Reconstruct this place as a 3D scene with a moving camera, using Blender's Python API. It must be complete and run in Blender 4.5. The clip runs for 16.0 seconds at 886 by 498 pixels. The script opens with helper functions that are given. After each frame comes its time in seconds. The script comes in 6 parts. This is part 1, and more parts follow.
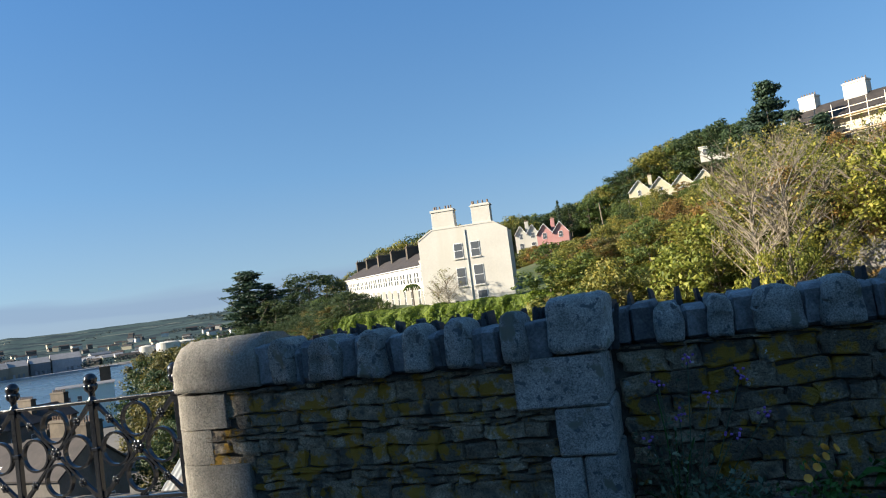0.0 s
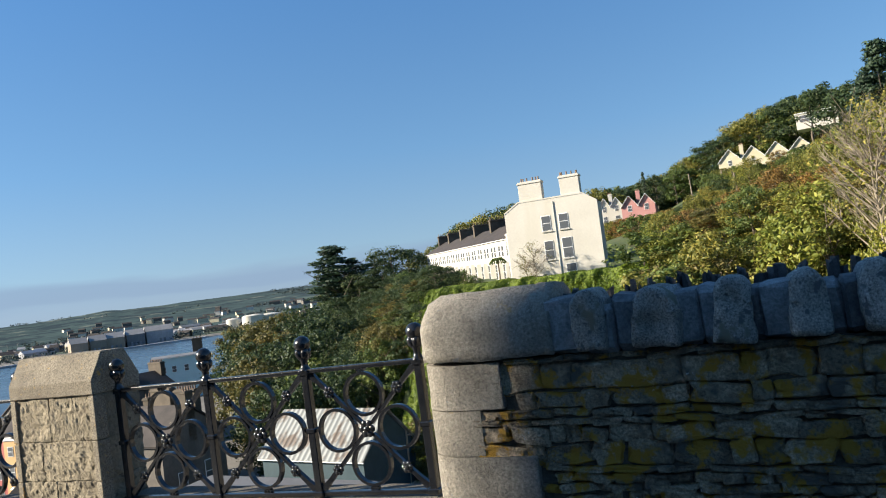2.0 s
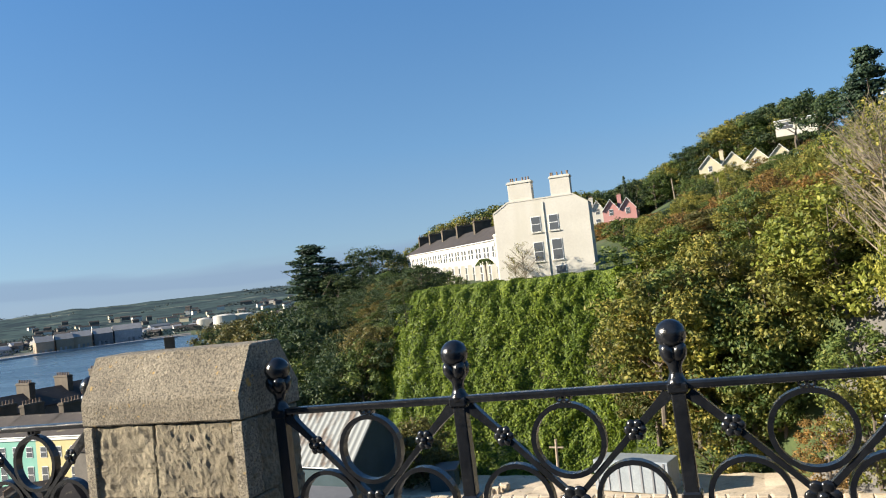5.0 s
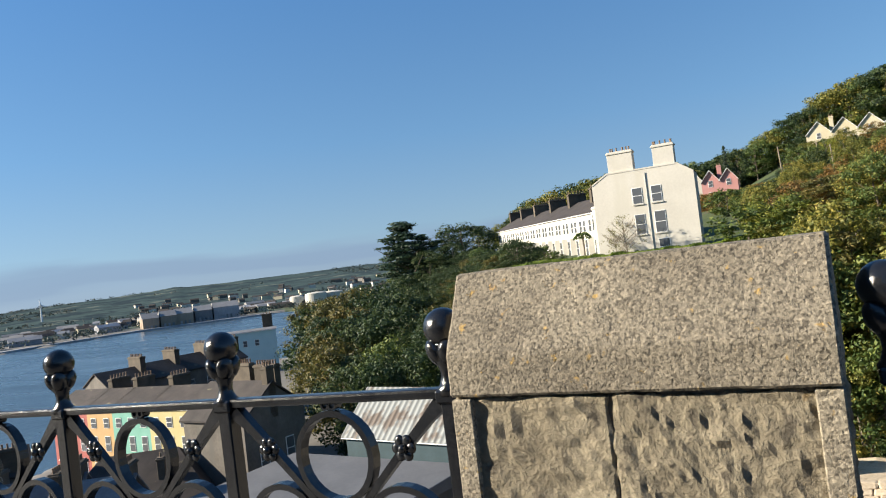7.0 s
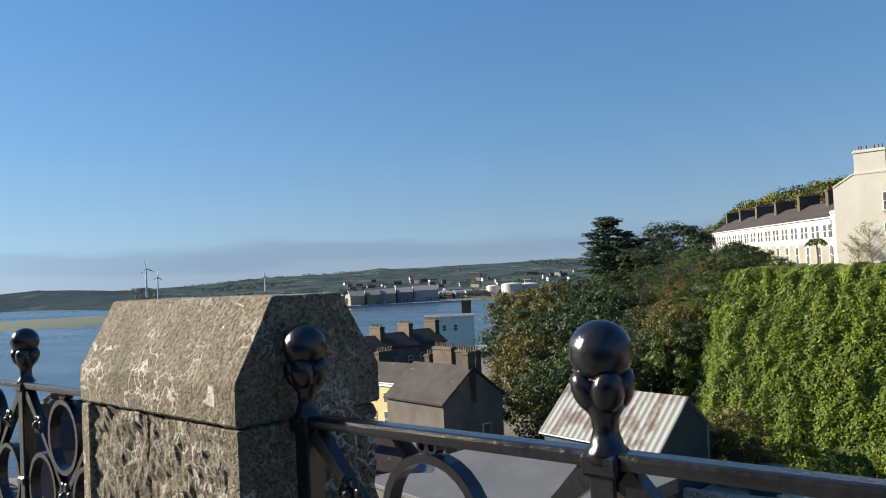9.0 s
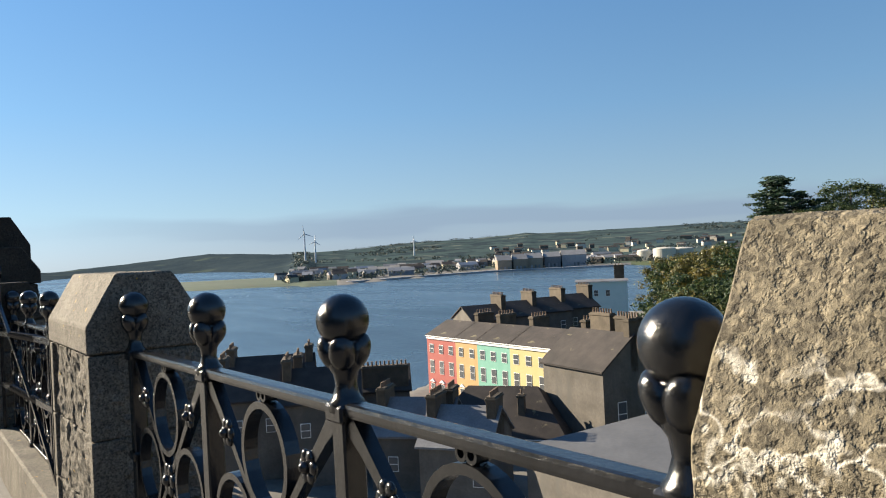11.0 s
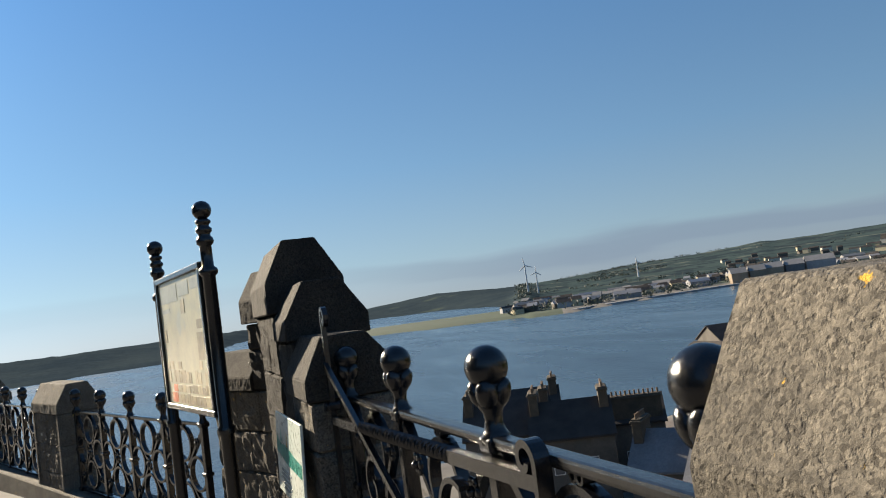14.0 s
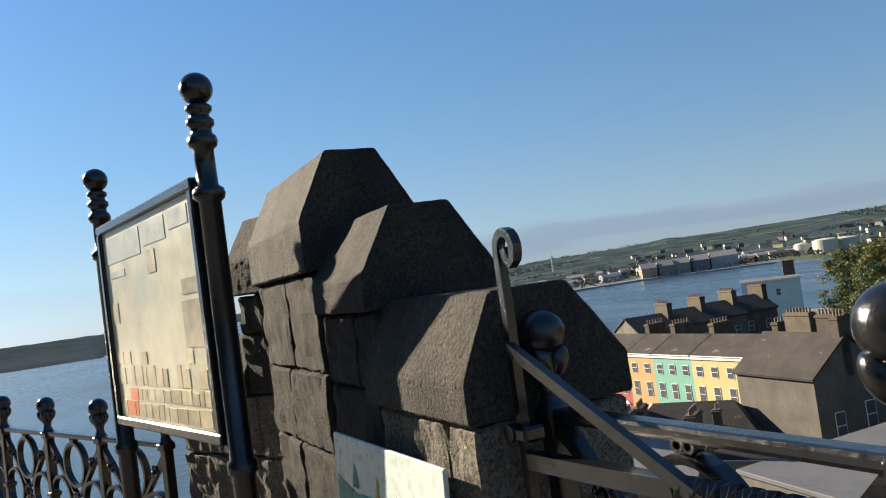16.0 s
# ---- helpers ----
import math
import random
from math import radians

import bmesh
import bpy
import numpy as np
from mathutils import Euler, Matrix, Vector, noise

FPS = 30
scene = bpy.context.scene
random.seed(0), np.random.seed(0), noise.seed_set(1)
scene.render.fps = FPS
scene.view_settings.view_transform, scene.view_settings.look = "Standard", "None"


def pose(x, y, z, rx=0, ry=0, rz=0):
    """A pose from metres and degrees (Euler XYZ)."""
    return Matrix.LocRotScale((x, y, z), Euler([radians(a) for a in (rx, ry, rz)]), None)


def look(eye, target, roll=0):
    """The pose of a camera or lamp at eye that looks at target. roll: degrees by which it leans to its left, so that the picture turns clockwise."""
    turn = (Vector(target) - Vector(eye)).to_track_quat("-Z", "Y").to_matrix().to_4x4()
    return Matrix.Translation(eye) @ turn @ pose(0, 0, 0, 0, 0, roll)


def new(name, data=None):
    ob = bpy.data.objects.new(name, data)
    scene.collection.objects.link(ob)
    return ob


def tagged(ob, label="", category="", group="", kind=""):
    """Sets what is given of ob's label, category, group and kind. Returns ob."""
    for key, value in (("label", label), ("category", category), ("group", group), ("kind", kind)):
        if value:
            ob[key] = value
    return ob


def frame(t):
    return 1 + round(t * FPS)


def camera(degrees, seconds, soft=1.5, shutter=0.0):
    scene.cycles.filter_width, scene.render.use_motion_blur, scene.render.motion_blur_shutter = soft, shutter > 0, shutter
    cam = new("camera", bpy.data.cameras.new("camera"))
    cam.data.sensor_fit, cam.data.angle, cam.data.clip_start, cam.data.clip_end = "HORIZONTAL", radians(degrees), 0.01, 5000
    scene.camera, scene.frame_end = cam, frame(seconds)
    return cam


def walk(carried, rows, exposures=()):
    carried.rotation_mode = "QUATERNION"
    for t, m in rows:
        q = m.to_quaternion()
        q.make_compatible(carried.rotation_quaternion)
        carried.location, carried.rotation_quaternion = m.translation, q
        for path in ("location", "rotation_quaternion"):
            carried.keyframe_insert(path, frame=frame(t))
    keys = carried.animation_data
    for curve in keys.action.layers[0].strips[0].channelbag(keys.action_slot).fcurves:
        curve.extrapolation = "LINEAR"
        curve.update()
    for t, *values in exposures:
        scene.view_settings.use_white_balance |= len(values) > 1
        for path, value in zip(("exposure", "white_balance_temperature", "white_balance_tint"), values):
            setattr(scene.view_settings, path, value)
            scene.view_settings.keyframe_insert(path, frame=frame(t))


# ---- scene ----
cam = camera(60.8, 16.0, soft=1.1)
PATH = [
    (0, (7.04, -4.286, 1.514), (6.451, -2.379, 1.643), -7.3),
    (0.5, (6.596, -4.097, 1.52), (5.931, -2.214, 1.645), -7.3),
    (1, (6.191, -3.961, 1.496), (5.459, -2.103, 1.612), -7.3),
    (1.5, (5.785, -3.759, 1.482), (5.017, -1.916, 1.583), -7.3),
    (2, (5.359, -3.484, 1.503), (4.574, -1.646, 1.592), -7.2),
    (2.5, (4.972, -3.256, 1.5), (4.19, -1.417, 1.578), -7.2),
    (3, (4.583, -3.038, 1.5), (3.814, -1.193, 1.582), -7.4),
    (3.5, (4.193, -2.867, 1.506), (3.443, -1.015, 1.599), -7.4),
    (6, (2.11, -1.742, 1.45), (1.399, 0.126, 1.53), -6.1),
    (6.5, (1.658, -1.538, 1.4), (0.86, 0.294, 1.464), -6.4),
    (7, (1.176, -1.337, 1.352), (0.246, 0.433, 1.406), -6.8),
    (7.5, (0.725, -1.145, 1.36), (-0.311, 0.565, 1.418), -6.0),
    (8, (0.284, -0.986, 1.352), (-0.858, 0.654, 1.437), -4.7),
    (8.5, (-0.163, -0.826, 1.344), (-1.407, 0.737, 1.437), -3.5),
    (9, (-0.609, -0.694, 1.311), (-1.962, 0.776, 1.39), -2.7),
    (9.5, (-1.082, -0.58, 1.283), (-2.542, 0.786, 1.322), -2.4),
    (10, (-1.528, -0.487, 1.283), (-3.048, 0.813, 1.287), -2.5),
    (12.5, (-3.962, -0.25, 1.253), (-5.715, 0.71, 1.327), -4.2),
    (13, (-4.45, -0.248, 1.269), (-6.247, 0.625, 1.357), -5.6),
    (13.5, (-4.9, -0.27, 1.273), (-6.737, 0.514, 1.381), -6.9),
    (14, (-5.375, -0.307, 1.266), (-7.251, 0.375, 1.398), -7.8),
    (14.5, (-5.834, -0.396, 1.249), (-7.724, 0.247, 1.37), -8.5),
    (15, (-6.277, -0.432, 1.215), (-8.153, 0.252, 1.316), -8.9),
    (15.5, (-6.717, -0.486, 1.219), (-8.566, 0.27, 1.309), -8.7),
    (16, (-7.144, -0.51, 1.211), (-8.938, 0.37, 1.301), -7.9),
]
walk(cam, [(t, look(eye, target, roll)) for t, eye, target, roll in PATH],
     exposures=[(0, 1.42, 6500, 10), (3.5, 1.37, 6500, 10), (7, 1.3, 6500, 10), (9, 1.2, 6500, 10), (10, 1.38, 6950, 10), (12.5, 1.32, 7000, 10), (14, 1.02, 7200, 11), (14.5, 1.04, 7200, 11), (15, 1.16, 7250, 11), (16, 1.26, 7100, 11)])

# ---- daylight: low morning sun over the left shoulder, clear sky with a thin bank low down ----
SUN_AZ, SUN_EL = 116.0, 22.0
to_sun = Vector((-math.sin(radians(SUN_AZ)) * math.cos(radians(SUN_EL)), math.cos(radians(SUN_AZ)) * math.cos(radians(SUN_EL)), math.sin(radians(SUN_EL))))
sun = new("sun", bpy.data.lights.new("sun", "SUN"))
sun.matrix_world = look(to_sun * 100, (0, 0, 0))
sun.data.energy, sun.data.angle, sun.data.color = 5.3, radians(0.6), (1.0, 0.9, 0.74)

world = bpy.data.worlds.new("sky")
world.use_nodes = True
scene.world = world
wn, wl = world.node_tree.nodes, world.node_tree.links
wn.clear()
sky = wn.new("ShaderNodeTexSky")
sky.sky_type, sky.sun_disc = "NISHITA", False
sky.sun_elevation, sky.sun_rotation = radians(SUN_EL), radians(-SUN_AZ)
sky.air_density, sky.dust_density, sky.ozone_density, sky.altitude = 1.0, 0.3, 1.6, 30
w_out, w_bg = wn.new("ShaderNodeOutputWorld"), wn.new("ShaderNodeBackground")
w_bg.inputs["Strength"].default_value = 0.043
geo, sep = wn.new("ShaderNodeTexCoord"), wn.new("ShaderNodeSeparateXYZ")
wl.new(geo.outputs["Generated"], sep.inputs["Vector"])
# thin grey-blue bank of cloud low over the horizon, and a cooler haze at its foot
bank, stretch = wn.new("ShaderNodeTexNoise"), wn.new("ShaderNodeMapping")
stretch.inputs["Scale"].default_value = (2.0, 2.0, 14.0)
bank.inputs["Scale"].default_value, bank.inputs["Detail"].default_value = 1.6, 3
wl.new(geo.outputs["Generated"], stretch.inputs["Vector"])
wl.new(stretch.outputs["Vector"], bank.inputs["Vector"])
lift = wn.new("ShaderNodeMath")
lift.operation = "MULTIPLY_ADD"
lift.inputs[1].default_value, lift.inputs[2].default_value = 0.05, -0.025
wl.new(bank.outputs["Fac"], lift.inputs[0])
level = wn.new("ShaderNodeMath")
level.operation = "ADD"
wl.new(sep.outputs["Z"], level.inputs[0])
wl.new(lift.outputs["Value"], level.inputs[1])


def set_stops(node, stops):
    e = node.color_ramp.elements
    while len(e) < len(stops):
        e.new(0.5)
    for k, (p_, c) in enumerate(stops):
        e[k].position = p_
        e[k].color = (*c, 1)


band = wn.new("ShaderNodeValToRGB")
set_stops(band, [(0.0, (0.2,) * 3), (0.026, (0.4,) * 3), (0.032, (0.72,) * 3), (0.048, (0.68,) * 3), (0.058, (0.0,) * 3)])
wl.new(level.outputs["Value"], band.inputs["Fac"])
veil = wn.new("ShaderNodeMix")
veil.data_type = "RGBA"
veil.inputs[7].default_value = (2.55, 3.6, 5.15, 1)
side, held = wn.new("ShaderNodeValToRGB"), wn.new("ShaderNodeMix")
set_stops(side, [(0.15, (0.12,) * 3), (0.5, (1.0,) * 3)])
wl.new(sep.outputs["Y"], side.inputs["Fac"])
held.data_type, held.blend_type = "RGBA", "MULTIPLY"
held.inputs[0].default_value = 1.0
wl.new(band.outputs["Color"], held.inputs[6])
wl.new(side.outputs["Color"], held.inputs[7])
wl.new(held.outputs[2], veil.inputs[0])
# the sky's own brightness, in the clear blue of the day by height
grey, tint, cool = wn.new("ShaderNodeRGBToBW"), wn.new("ShaderNodeValToRGB"), wn.new("ShaderNodeMix")
set_stops(tint, [(0.0, (1.22, 1.52, 1.78)), (0.06, (1.02, 1.6, 2.1)), (0.18, (0.78, 1.63, 2.78)), (0.4, (0.6, 1.6, 3.45)), (1.0, (0.52, 1.55, 3.8))])
wl.new(sep.outputs["Z"], tint.inputs["Fac"])
wl.new(sky.outputs["Color"], grey.inputs["Color"])
cool.data_type, cool.blend_type = "RGBA", "MULTIPLY"
cool.inputs[0].default_value = 1.0
even = wn.new("ShaderNodeMath")
even.operation = "POWER"
even.inputs[1].default_value = 0.65
wl.new(grey.outputs["Val"], even.inputs[0])
wl.new(even.outputs["Value"], cool.inputs[6])
wl.new(tint.outputs["Color"], cool.inputs[7])
wl.new(cool.outputs[2], veil.inputs[6])
wl.new(veil.outputs[2], w_bg.inputs["Color"])
wl.new(w_bg.outputs["Background"], w_out.inputs["Surface"])

# ---- materials ----
def principled(name, rough=0.8, metal=0.0, spec=0.5):
    m = bpy.data.materials.new(name)
    m.use_nodes = True
    b = m.node_tree.nodes["Principled BSDF"]
    b.inputs["Roughness"].default_value, b.inputs["Metallic"].default_value = rough, metal
    b.inputs["Specular IOR Level"].default_value = spec
    return m, m.node_tree.nodes, m.node_tree.links, b


def coords(n, l, scale=(1, 1, 1), kind="Object"):
    mp = n.new("ShaderNodeMapping")
    mp.inputs["Scale"].default_value = scale
    place = n.new("ShaderNodeNewGeometry").outputs["Position"] if kind == "World" else n.new("ShaderNodeTexCoord").outputs[kind]
    l.new(place, mp.inputs["Vector"])
    return mp.outputs["Vector"]


def noise_tex(n, l, vec, scale, detail=5, rough=0.6):
    t = n.new("ShaderNodeTexNoise")
    t.inputs["Scale"].default_value, t.inputs["Detail"].default_value, t.inputs["Roughness"].default_value = scale, detail, rough
    l.new(vec, t.inputs["Vector"])
    return t.outputs["Fac"]


def ramp(n, l, fac, stops):
    r = n.new("ShaderNodeValToRGB")
    e = r.color_ramp.elements
    while len(e) < len(stops):
        e.new(0.5)
    for el, (p, c) in zip(e, stops):
        el.position, el.color = p, (*c, 1) if len(c) == 3 else c
    l.new(fac, r.inputs["Fac"])
    return r.outputs["Color"]


def mix(n, l, fac, a, b, how="MIX"):
    m = n.new("ShaderNodeMix")
    m.data_type, m.blend_type = "RGBA", how
    for key, v in ((0, fac), (6, a), (7, b)):
        if isinstance(v, (int, float)):
            m.inputs[key].default_value = v
        elif isinstance(v, tuple):
            m.inputs[key].default_value = (*v, 1)
        else:
            l.new(v, m.inputs[key])
    return m.outputs[2]


def bumped(n, l, b, height, strength, distance):
    k = n.new("ShaderNodeBump")
    k.inputs["Strength"].default_value, k.inputs["Distance"].default_value = strength, distance
    l.new(height, k.inputs["Height"])
    l.new(k.outputs["Normal"], b.inputs["Normal"])


def surface(name, dark, light, coarse, fine, rough=0.85, bump=0.4, dist=0.01, spots=None, vary=0.0, metal=0.0, spec=0.4, kind="Object", streak=None, grain=0.15, pits=0.0):
    """Two-scale procedural surface; spots: list of (colour, scale, threshold) patches; vary: brightness by object."""
    m, n, l, b = principled(name, rough, metal, spec)
    vec = coords(n, l, kind=kind)
    big, small = noise_tex(n, l, vec, coarse, 4), noise_tex(n, l, vec, fine, 6, 0.7)
    col = ramp(n, l, big, [(0.3, dark), (0.7, light)])
    speck = ramp(n, l, small, [(0.36, (1 - grain,) * 3), (0.64, (1 + grain * 0.7,) * 3)])
    col = mix(n, l, 1.0, col, speck, "MULTIPLY")
    if pits:
        cell, tone = n.new("ShaderNodeTexVoronoi"), n.new("ShaderNodeRGBToBW")
        cell.inputs["Scale"].default_value = pits * 1.6
        l.new(vec, cell.inputs["Vector"])
        l.new(cell.outputs["Color"], tone.inputs["Color"])
        col = mix(n, l, 1.0, col, ramp(n, l, tone.outputs["Val"], [(0.2, (0.5, 0.49, 0.48)), (0.4, (0.94, 0.94, 0.94)), (0.8, (1.26, 1.25, 1.23))]), "MULTIPLY")
    for colour, scale, edge in spots or ():
        f = ramp(n, l, noise_tex(n, l, vec, scale, 3, 0.55), [(edge, (0, 0, 0)), (edge + 0.05, (1, 1, 1))])
        col = mix(n, l, f, col, colour)
    if streak:
        f = ramp(n, l, noise_tex(n, l, coords(n, l, (1, 1, 0.12), kind), streak[1], 4, 0.6), [(0.5, (0, 0, 0)), (0.75, (1, 1, 1))])
        col = mix(n, l, f, col, streak[0])
    if vary:
        info = n.new("ShaderNodeObjectInfo")
        tone = ramp(n, l, info.outputs["Random"], [(0, (1 - vary,) * 3), (1, (1 + vary,) * 3)])
        col = mix(n, l, 1.0, col, tone, "MULTIPLY")
    l.new(col, b.inputs["Base Color"])
    rr = ramp(n, l, small, [(0.2, (max(rough - 0.12, 0.02),) * 3), (0.8, (min(rough + 0.12, 1),) * 3)])
    l.new(rr, b.inputs["Roughness"])
    if bump:
        height = small
        if pits:
            dent = ramp(n, l, noise_tex(n, l, vec, pits * 0.7, 3, 0.6), [(0.35, (0, 0, 0)), (0.5, (1, 1, 1))])
            height = mix(n, l, 0.35, small, dent)
        bumped(n, l, b, height, bump * (0.7 if pits else 1), dist * (0.55 if pits else 1))
    return m


def foliage(name, dark, light, tip, rough=0.55):
    """Leaves: tone by leaf and by plant, a little light passes through."""
    m, n, l, b = principled(name, rough, 0, 0.3)
    geo, info = n.new("ShaderNodeNewGeometry"), n.new("ShaderNodeObjectInfo")
    col = ramp(n, l, geo.outputs["Random Per Island"], [(0, dark), (0.65, light), (1, tip)])
    patch = ramp(n, l, noise_tex(n, l, coords(n, l), 0.35, 3), [(0.3, (0.7, 0.75, 0.7)), (0.7, (1.25, 1.15, 1.0))])
    col = mix(n, l, 1.0, col, patch, "MULTIPLY")
    tone = ramp(n, l, info.outputs["Random"], [(0, (0.8, 0.85, 0.85)), (1, (1.2, 1.1, 1.0))])
    col = mix(n, l, 1.0, col, tone, "MULTIPLY")
    l.new(col, b.inputs["Base Color"])
    t, a, o = n.new("ShaderNodeBsdfTranslucent"), n.new("ShaderNodeMixShader"), n["Material Output"]
    a.inputs["Fac"].default_value = 0.3
    l.new(col, t.inputs["Color"])
    l.new(b.outputs["BSDF"], a.inputs[1])
    l.new(t.outputs["BSDF"], a.inputs[2])
    l.new(a.outputs["Shader"], o.inputs["Surface"])
    return m


YELLOW_LICHEN, PALE_LICHEN = (0.42, 0.24, 0.03), (0.5, 0.5, 0.44)
LIMESTONE = surface("limestone", (0.155, 0.132, 0.098), (0.27, 0.235, 0.175), 3.0, 95, 0.9, 0.75, 0.018, [(PALE_LICHEN, 6, 0.70), (YELLOW_LICHEN, 7, 0.73)], vary=0.1, grain=0.42, pits=120)
LIMESTONE_HEWN = surface("hewn_limestone", (0.2, 0.168, 0.115), (0.35, 0.3, 0.21), 5.0, 45, 0.9, 1.0, 0.03, [(YELLOW_LICHEN, 6, 0.72), ((0.13, 0.11, 0.08), 14, 0.6)], vary=0.1, grain=0.25)
LIMESTONE_VEINED = surface("veined_limestone", (0.105, 0.09, 0.062), (0.2, 0.172, 0.122), 3.5, 80, 0.9, 1.0, 0.026, [((0.46, 0.44, 0.38), 17, 0.66), (YELLOW_LICHEN, 5, 0.76)], vary=0.1, grain=0.42, pits=110)
LIMESTONE_DARK = surface("dark_limestone", (0.095, 0.084, 0.068), (0.18, 0.16, 0.13), 4.0, 95, 0.9, 0.75, 0.018, [(PALE_LICHEN, 8, 0.74)], vary=0.1, grain=0.42, pits=120)
# sooty stone, darkened further to stand for shade on the pier's turned-away faces
LIMESTONE_SOOTY_SHADED = surface("sooty_shaded_limestone", (0.018, 0.016, 0.014), (0.052, 0.044, 0.034), 4.0, 95, 0.9, 1.0, 0.024, [(PALE_LICHEN, 11, 0.75)], vary=0.12, grain=0.42, pits=110)
# black crust, with the sign board's shadow on these fronts put into the colour
CRUSTED_SHADED = surface("crusted_shaded_stone", (0.016, 0.014, 0.012), (0.05, 0.043, 0.034), 6.0, 70, 0.9, 1.0, 0.03, [(PALE_LICHEN, 13, 0.74)], vary=0.2, grain=0.5)
GRANITE = surface("granite", (0.22, 0.2, 0.165), (0.4, 0.36, 0.295), 4.0, 70, 0.85, 1.0, 0.03, [((0.2, 0.2, 0.2), 12, 0.66), ((0.4, 0.26, 0.08), 5, 0.72)], vary=0.15, grain=0.4, kind="World")
GRANITE_PALE = surface("pale_granite", (0.38, 0.365, 0.32), (0.68, 0.65, 0.58), 9.0, 110, 0.88, 1.0, 0.03, [((0.2, 0.2, 0.2), 20, 0.6), ((0.3, 0.29, 0.22), 6, 0.62)], vary=0.2, grain=0.6, kind="World")
RUBBLE = surface("rubble_stone", (0.22, 0.168, 0.108), (0.5, 0.4, 0.27), 11.0, 80, 0.92, 1.0, 0.035, vary=0.45, kind="World", grain=0.5)
MORTAR = surface("dark_mortar", (0.09, 0.078, 0.06), (0.17, 0.148, 0.115), 8, 60, 0.95, 0.8, 0.02, grain=0.3)
SHALE = surface("slate_shards", (0.12, 0.12, 0.122), (0.28, 0.275, 0.265), 8, 60, 0.85, 0.7, 0.008, [(PALE_LICHEN, 9, 0.7)], vary=0.3, grain=0.35, kind="World")
DARK_SLATE = surface("dark_slate", (0.035, 0.035, 0.037), (0.085, 0.085, 0.085), 8, 60, 0.85, 0.7, 0.008, vary=0.3, grain=0.35, kind="World")
PAVING = surface("paving", (0.11, 0.106, 0.1), (0.18, 0.174, 0.165), 1.2, 40, 0.9, 0.4, 0.006)
IRON = surface("black_gloss_paint", (0.005, 0.0055, 0.007), (0.014, 0.015, 0.017), 8, 45, 0.19, 0.5, 0.003, spec=0.6)


def world_patches(m, colour, scale, edge, soft=0.07):
    """Moss or lichen that runs over neighbouring stones: patches laid by place, not by stone."""
    n, l = m.node_tree.nodes, m.node_tree.links
    b = n["Principled BSDF"]
    old = b.inputs["Base Color"].links[0].from_socket
    g = n.new("ShaderNodeNewGeometry")
    f = ramp(n, l, noise_tex(n, l, g.outputs["Position"], scale, 5, 0.65), [(edge, (0, 0, 0)), (edge + soft, (1, 1, 1))])
    l.new(mix(n, l, f, old, colour), b.inputs["Base Color"])


world_patches(RUBBLE, (0.15, 0.13, 0.1), 5.0, 0.55)
world_patches(RUBBLE, (0.46, 0.26, 0.03), 7.0, 0.52, 0.07)
world_patches(RUBBLE, (0.72, 0.73, 0.7), 11.0, 0.67, 0.015)
world_patches(LIMESTONE, (0.4, 0.26, 0.08), 26.0, 0.62, 0.08)
world_patches(LIMESTONE, (0.52, 0.29, 0.05), 9.0, 0.655, 0.07)
world_patches(LIMESTONE_DARK, (0.6, 0.36, 0.05), 20.0, 0.67, 0.03)
world_patches(GRANITE, (0.52, 0.36, 0.12), 4.0, 0.66, 0.06)


def veins(m, colour, scale):
    """Thin pale streaks on the weathered stone."""
    n, l = m.node_tree.nodes, m.node_tree.links
    b = n["Principled BSDF"]
    old = b.inputs["Base Color"].links[0].from_socket
    v = n.new("ShaderNodeTexVoronoi")
    v.feature, v.inputs["Scale"].default_value = "DISTANCE_TO_EDGE", scale
    wob = n.new("ShaderNodeTexNoise")
    wob.inputs["Scale"].default_value, wob.inputs["Detail"].default_value = 9, 4
    vec = coords(n, l)
    l.new(vec, wob.inputs["Vector"])
    add = n.new("ShaderNodeMix")
    add.data_type, add.blend_type = "RGBA", "LINEAR_LIGHT"
    add.inputs[0].default_value = 0.12
    l.new(vec, add.inputs[6])
    l.new(wob.outputs["Color"], add.inputs[7])
    l.new(add.outputs[2], v.inputs["Vector"])
    line = ramp(n, l, v.outputs["Distance"], [(0.0, (1, 1, 1)), (0.055, (0, 0, 0))])
    gap = ramp(n, l, noise_tex(n, l, vec, 5, 4), [(0.43, (0, 0, 0)), (0.58, (1, 1, 1))])
    f = mix(n, l, 1.0, line, gap, "MULTIPLY")
    l.new(mix(n, l, f, old, colour), b.inputs["Base Color"])


veins(LIMESTONE_VEINED, (0.52, 0.49, 0.42), 13)

# ---- building tools ----
SLOPE = 0.0145          # the promenade falls gently along its length


def zs(x):
    return SLOPE * x


def thing(name, m, label="", category="", group="", kind=""):
    ob = new(name)
    ob.matrix_world = m
    return tagged(ob, label, category, group, kind)


def mesh_of(bm, material, smooth=False):
    me = bpy.data.meshes.new("m")
    if smooth:
        for f in bm.faces:
            f.smooth = True
    bm.to_mesh(me)
    bm.free()
    for k in material if isinstance(material, (list, tuple)) else (material,):
        me.materials.append(k)
    return me


def part(name, bm, material, parent=None, label="", smooth=False):
    ob = new(name, bm if isinstance(bm, bpy.types.Mesh) else mesh_of(bm, material, smooth))
    if parent is not None:
        ob.parent = parent
    return tagged(ob, label)


def piece(name, me, m, parent):
    ob = new(name, me)
    ob.parent = parent
    ob.matrix_basis = m
    return ob


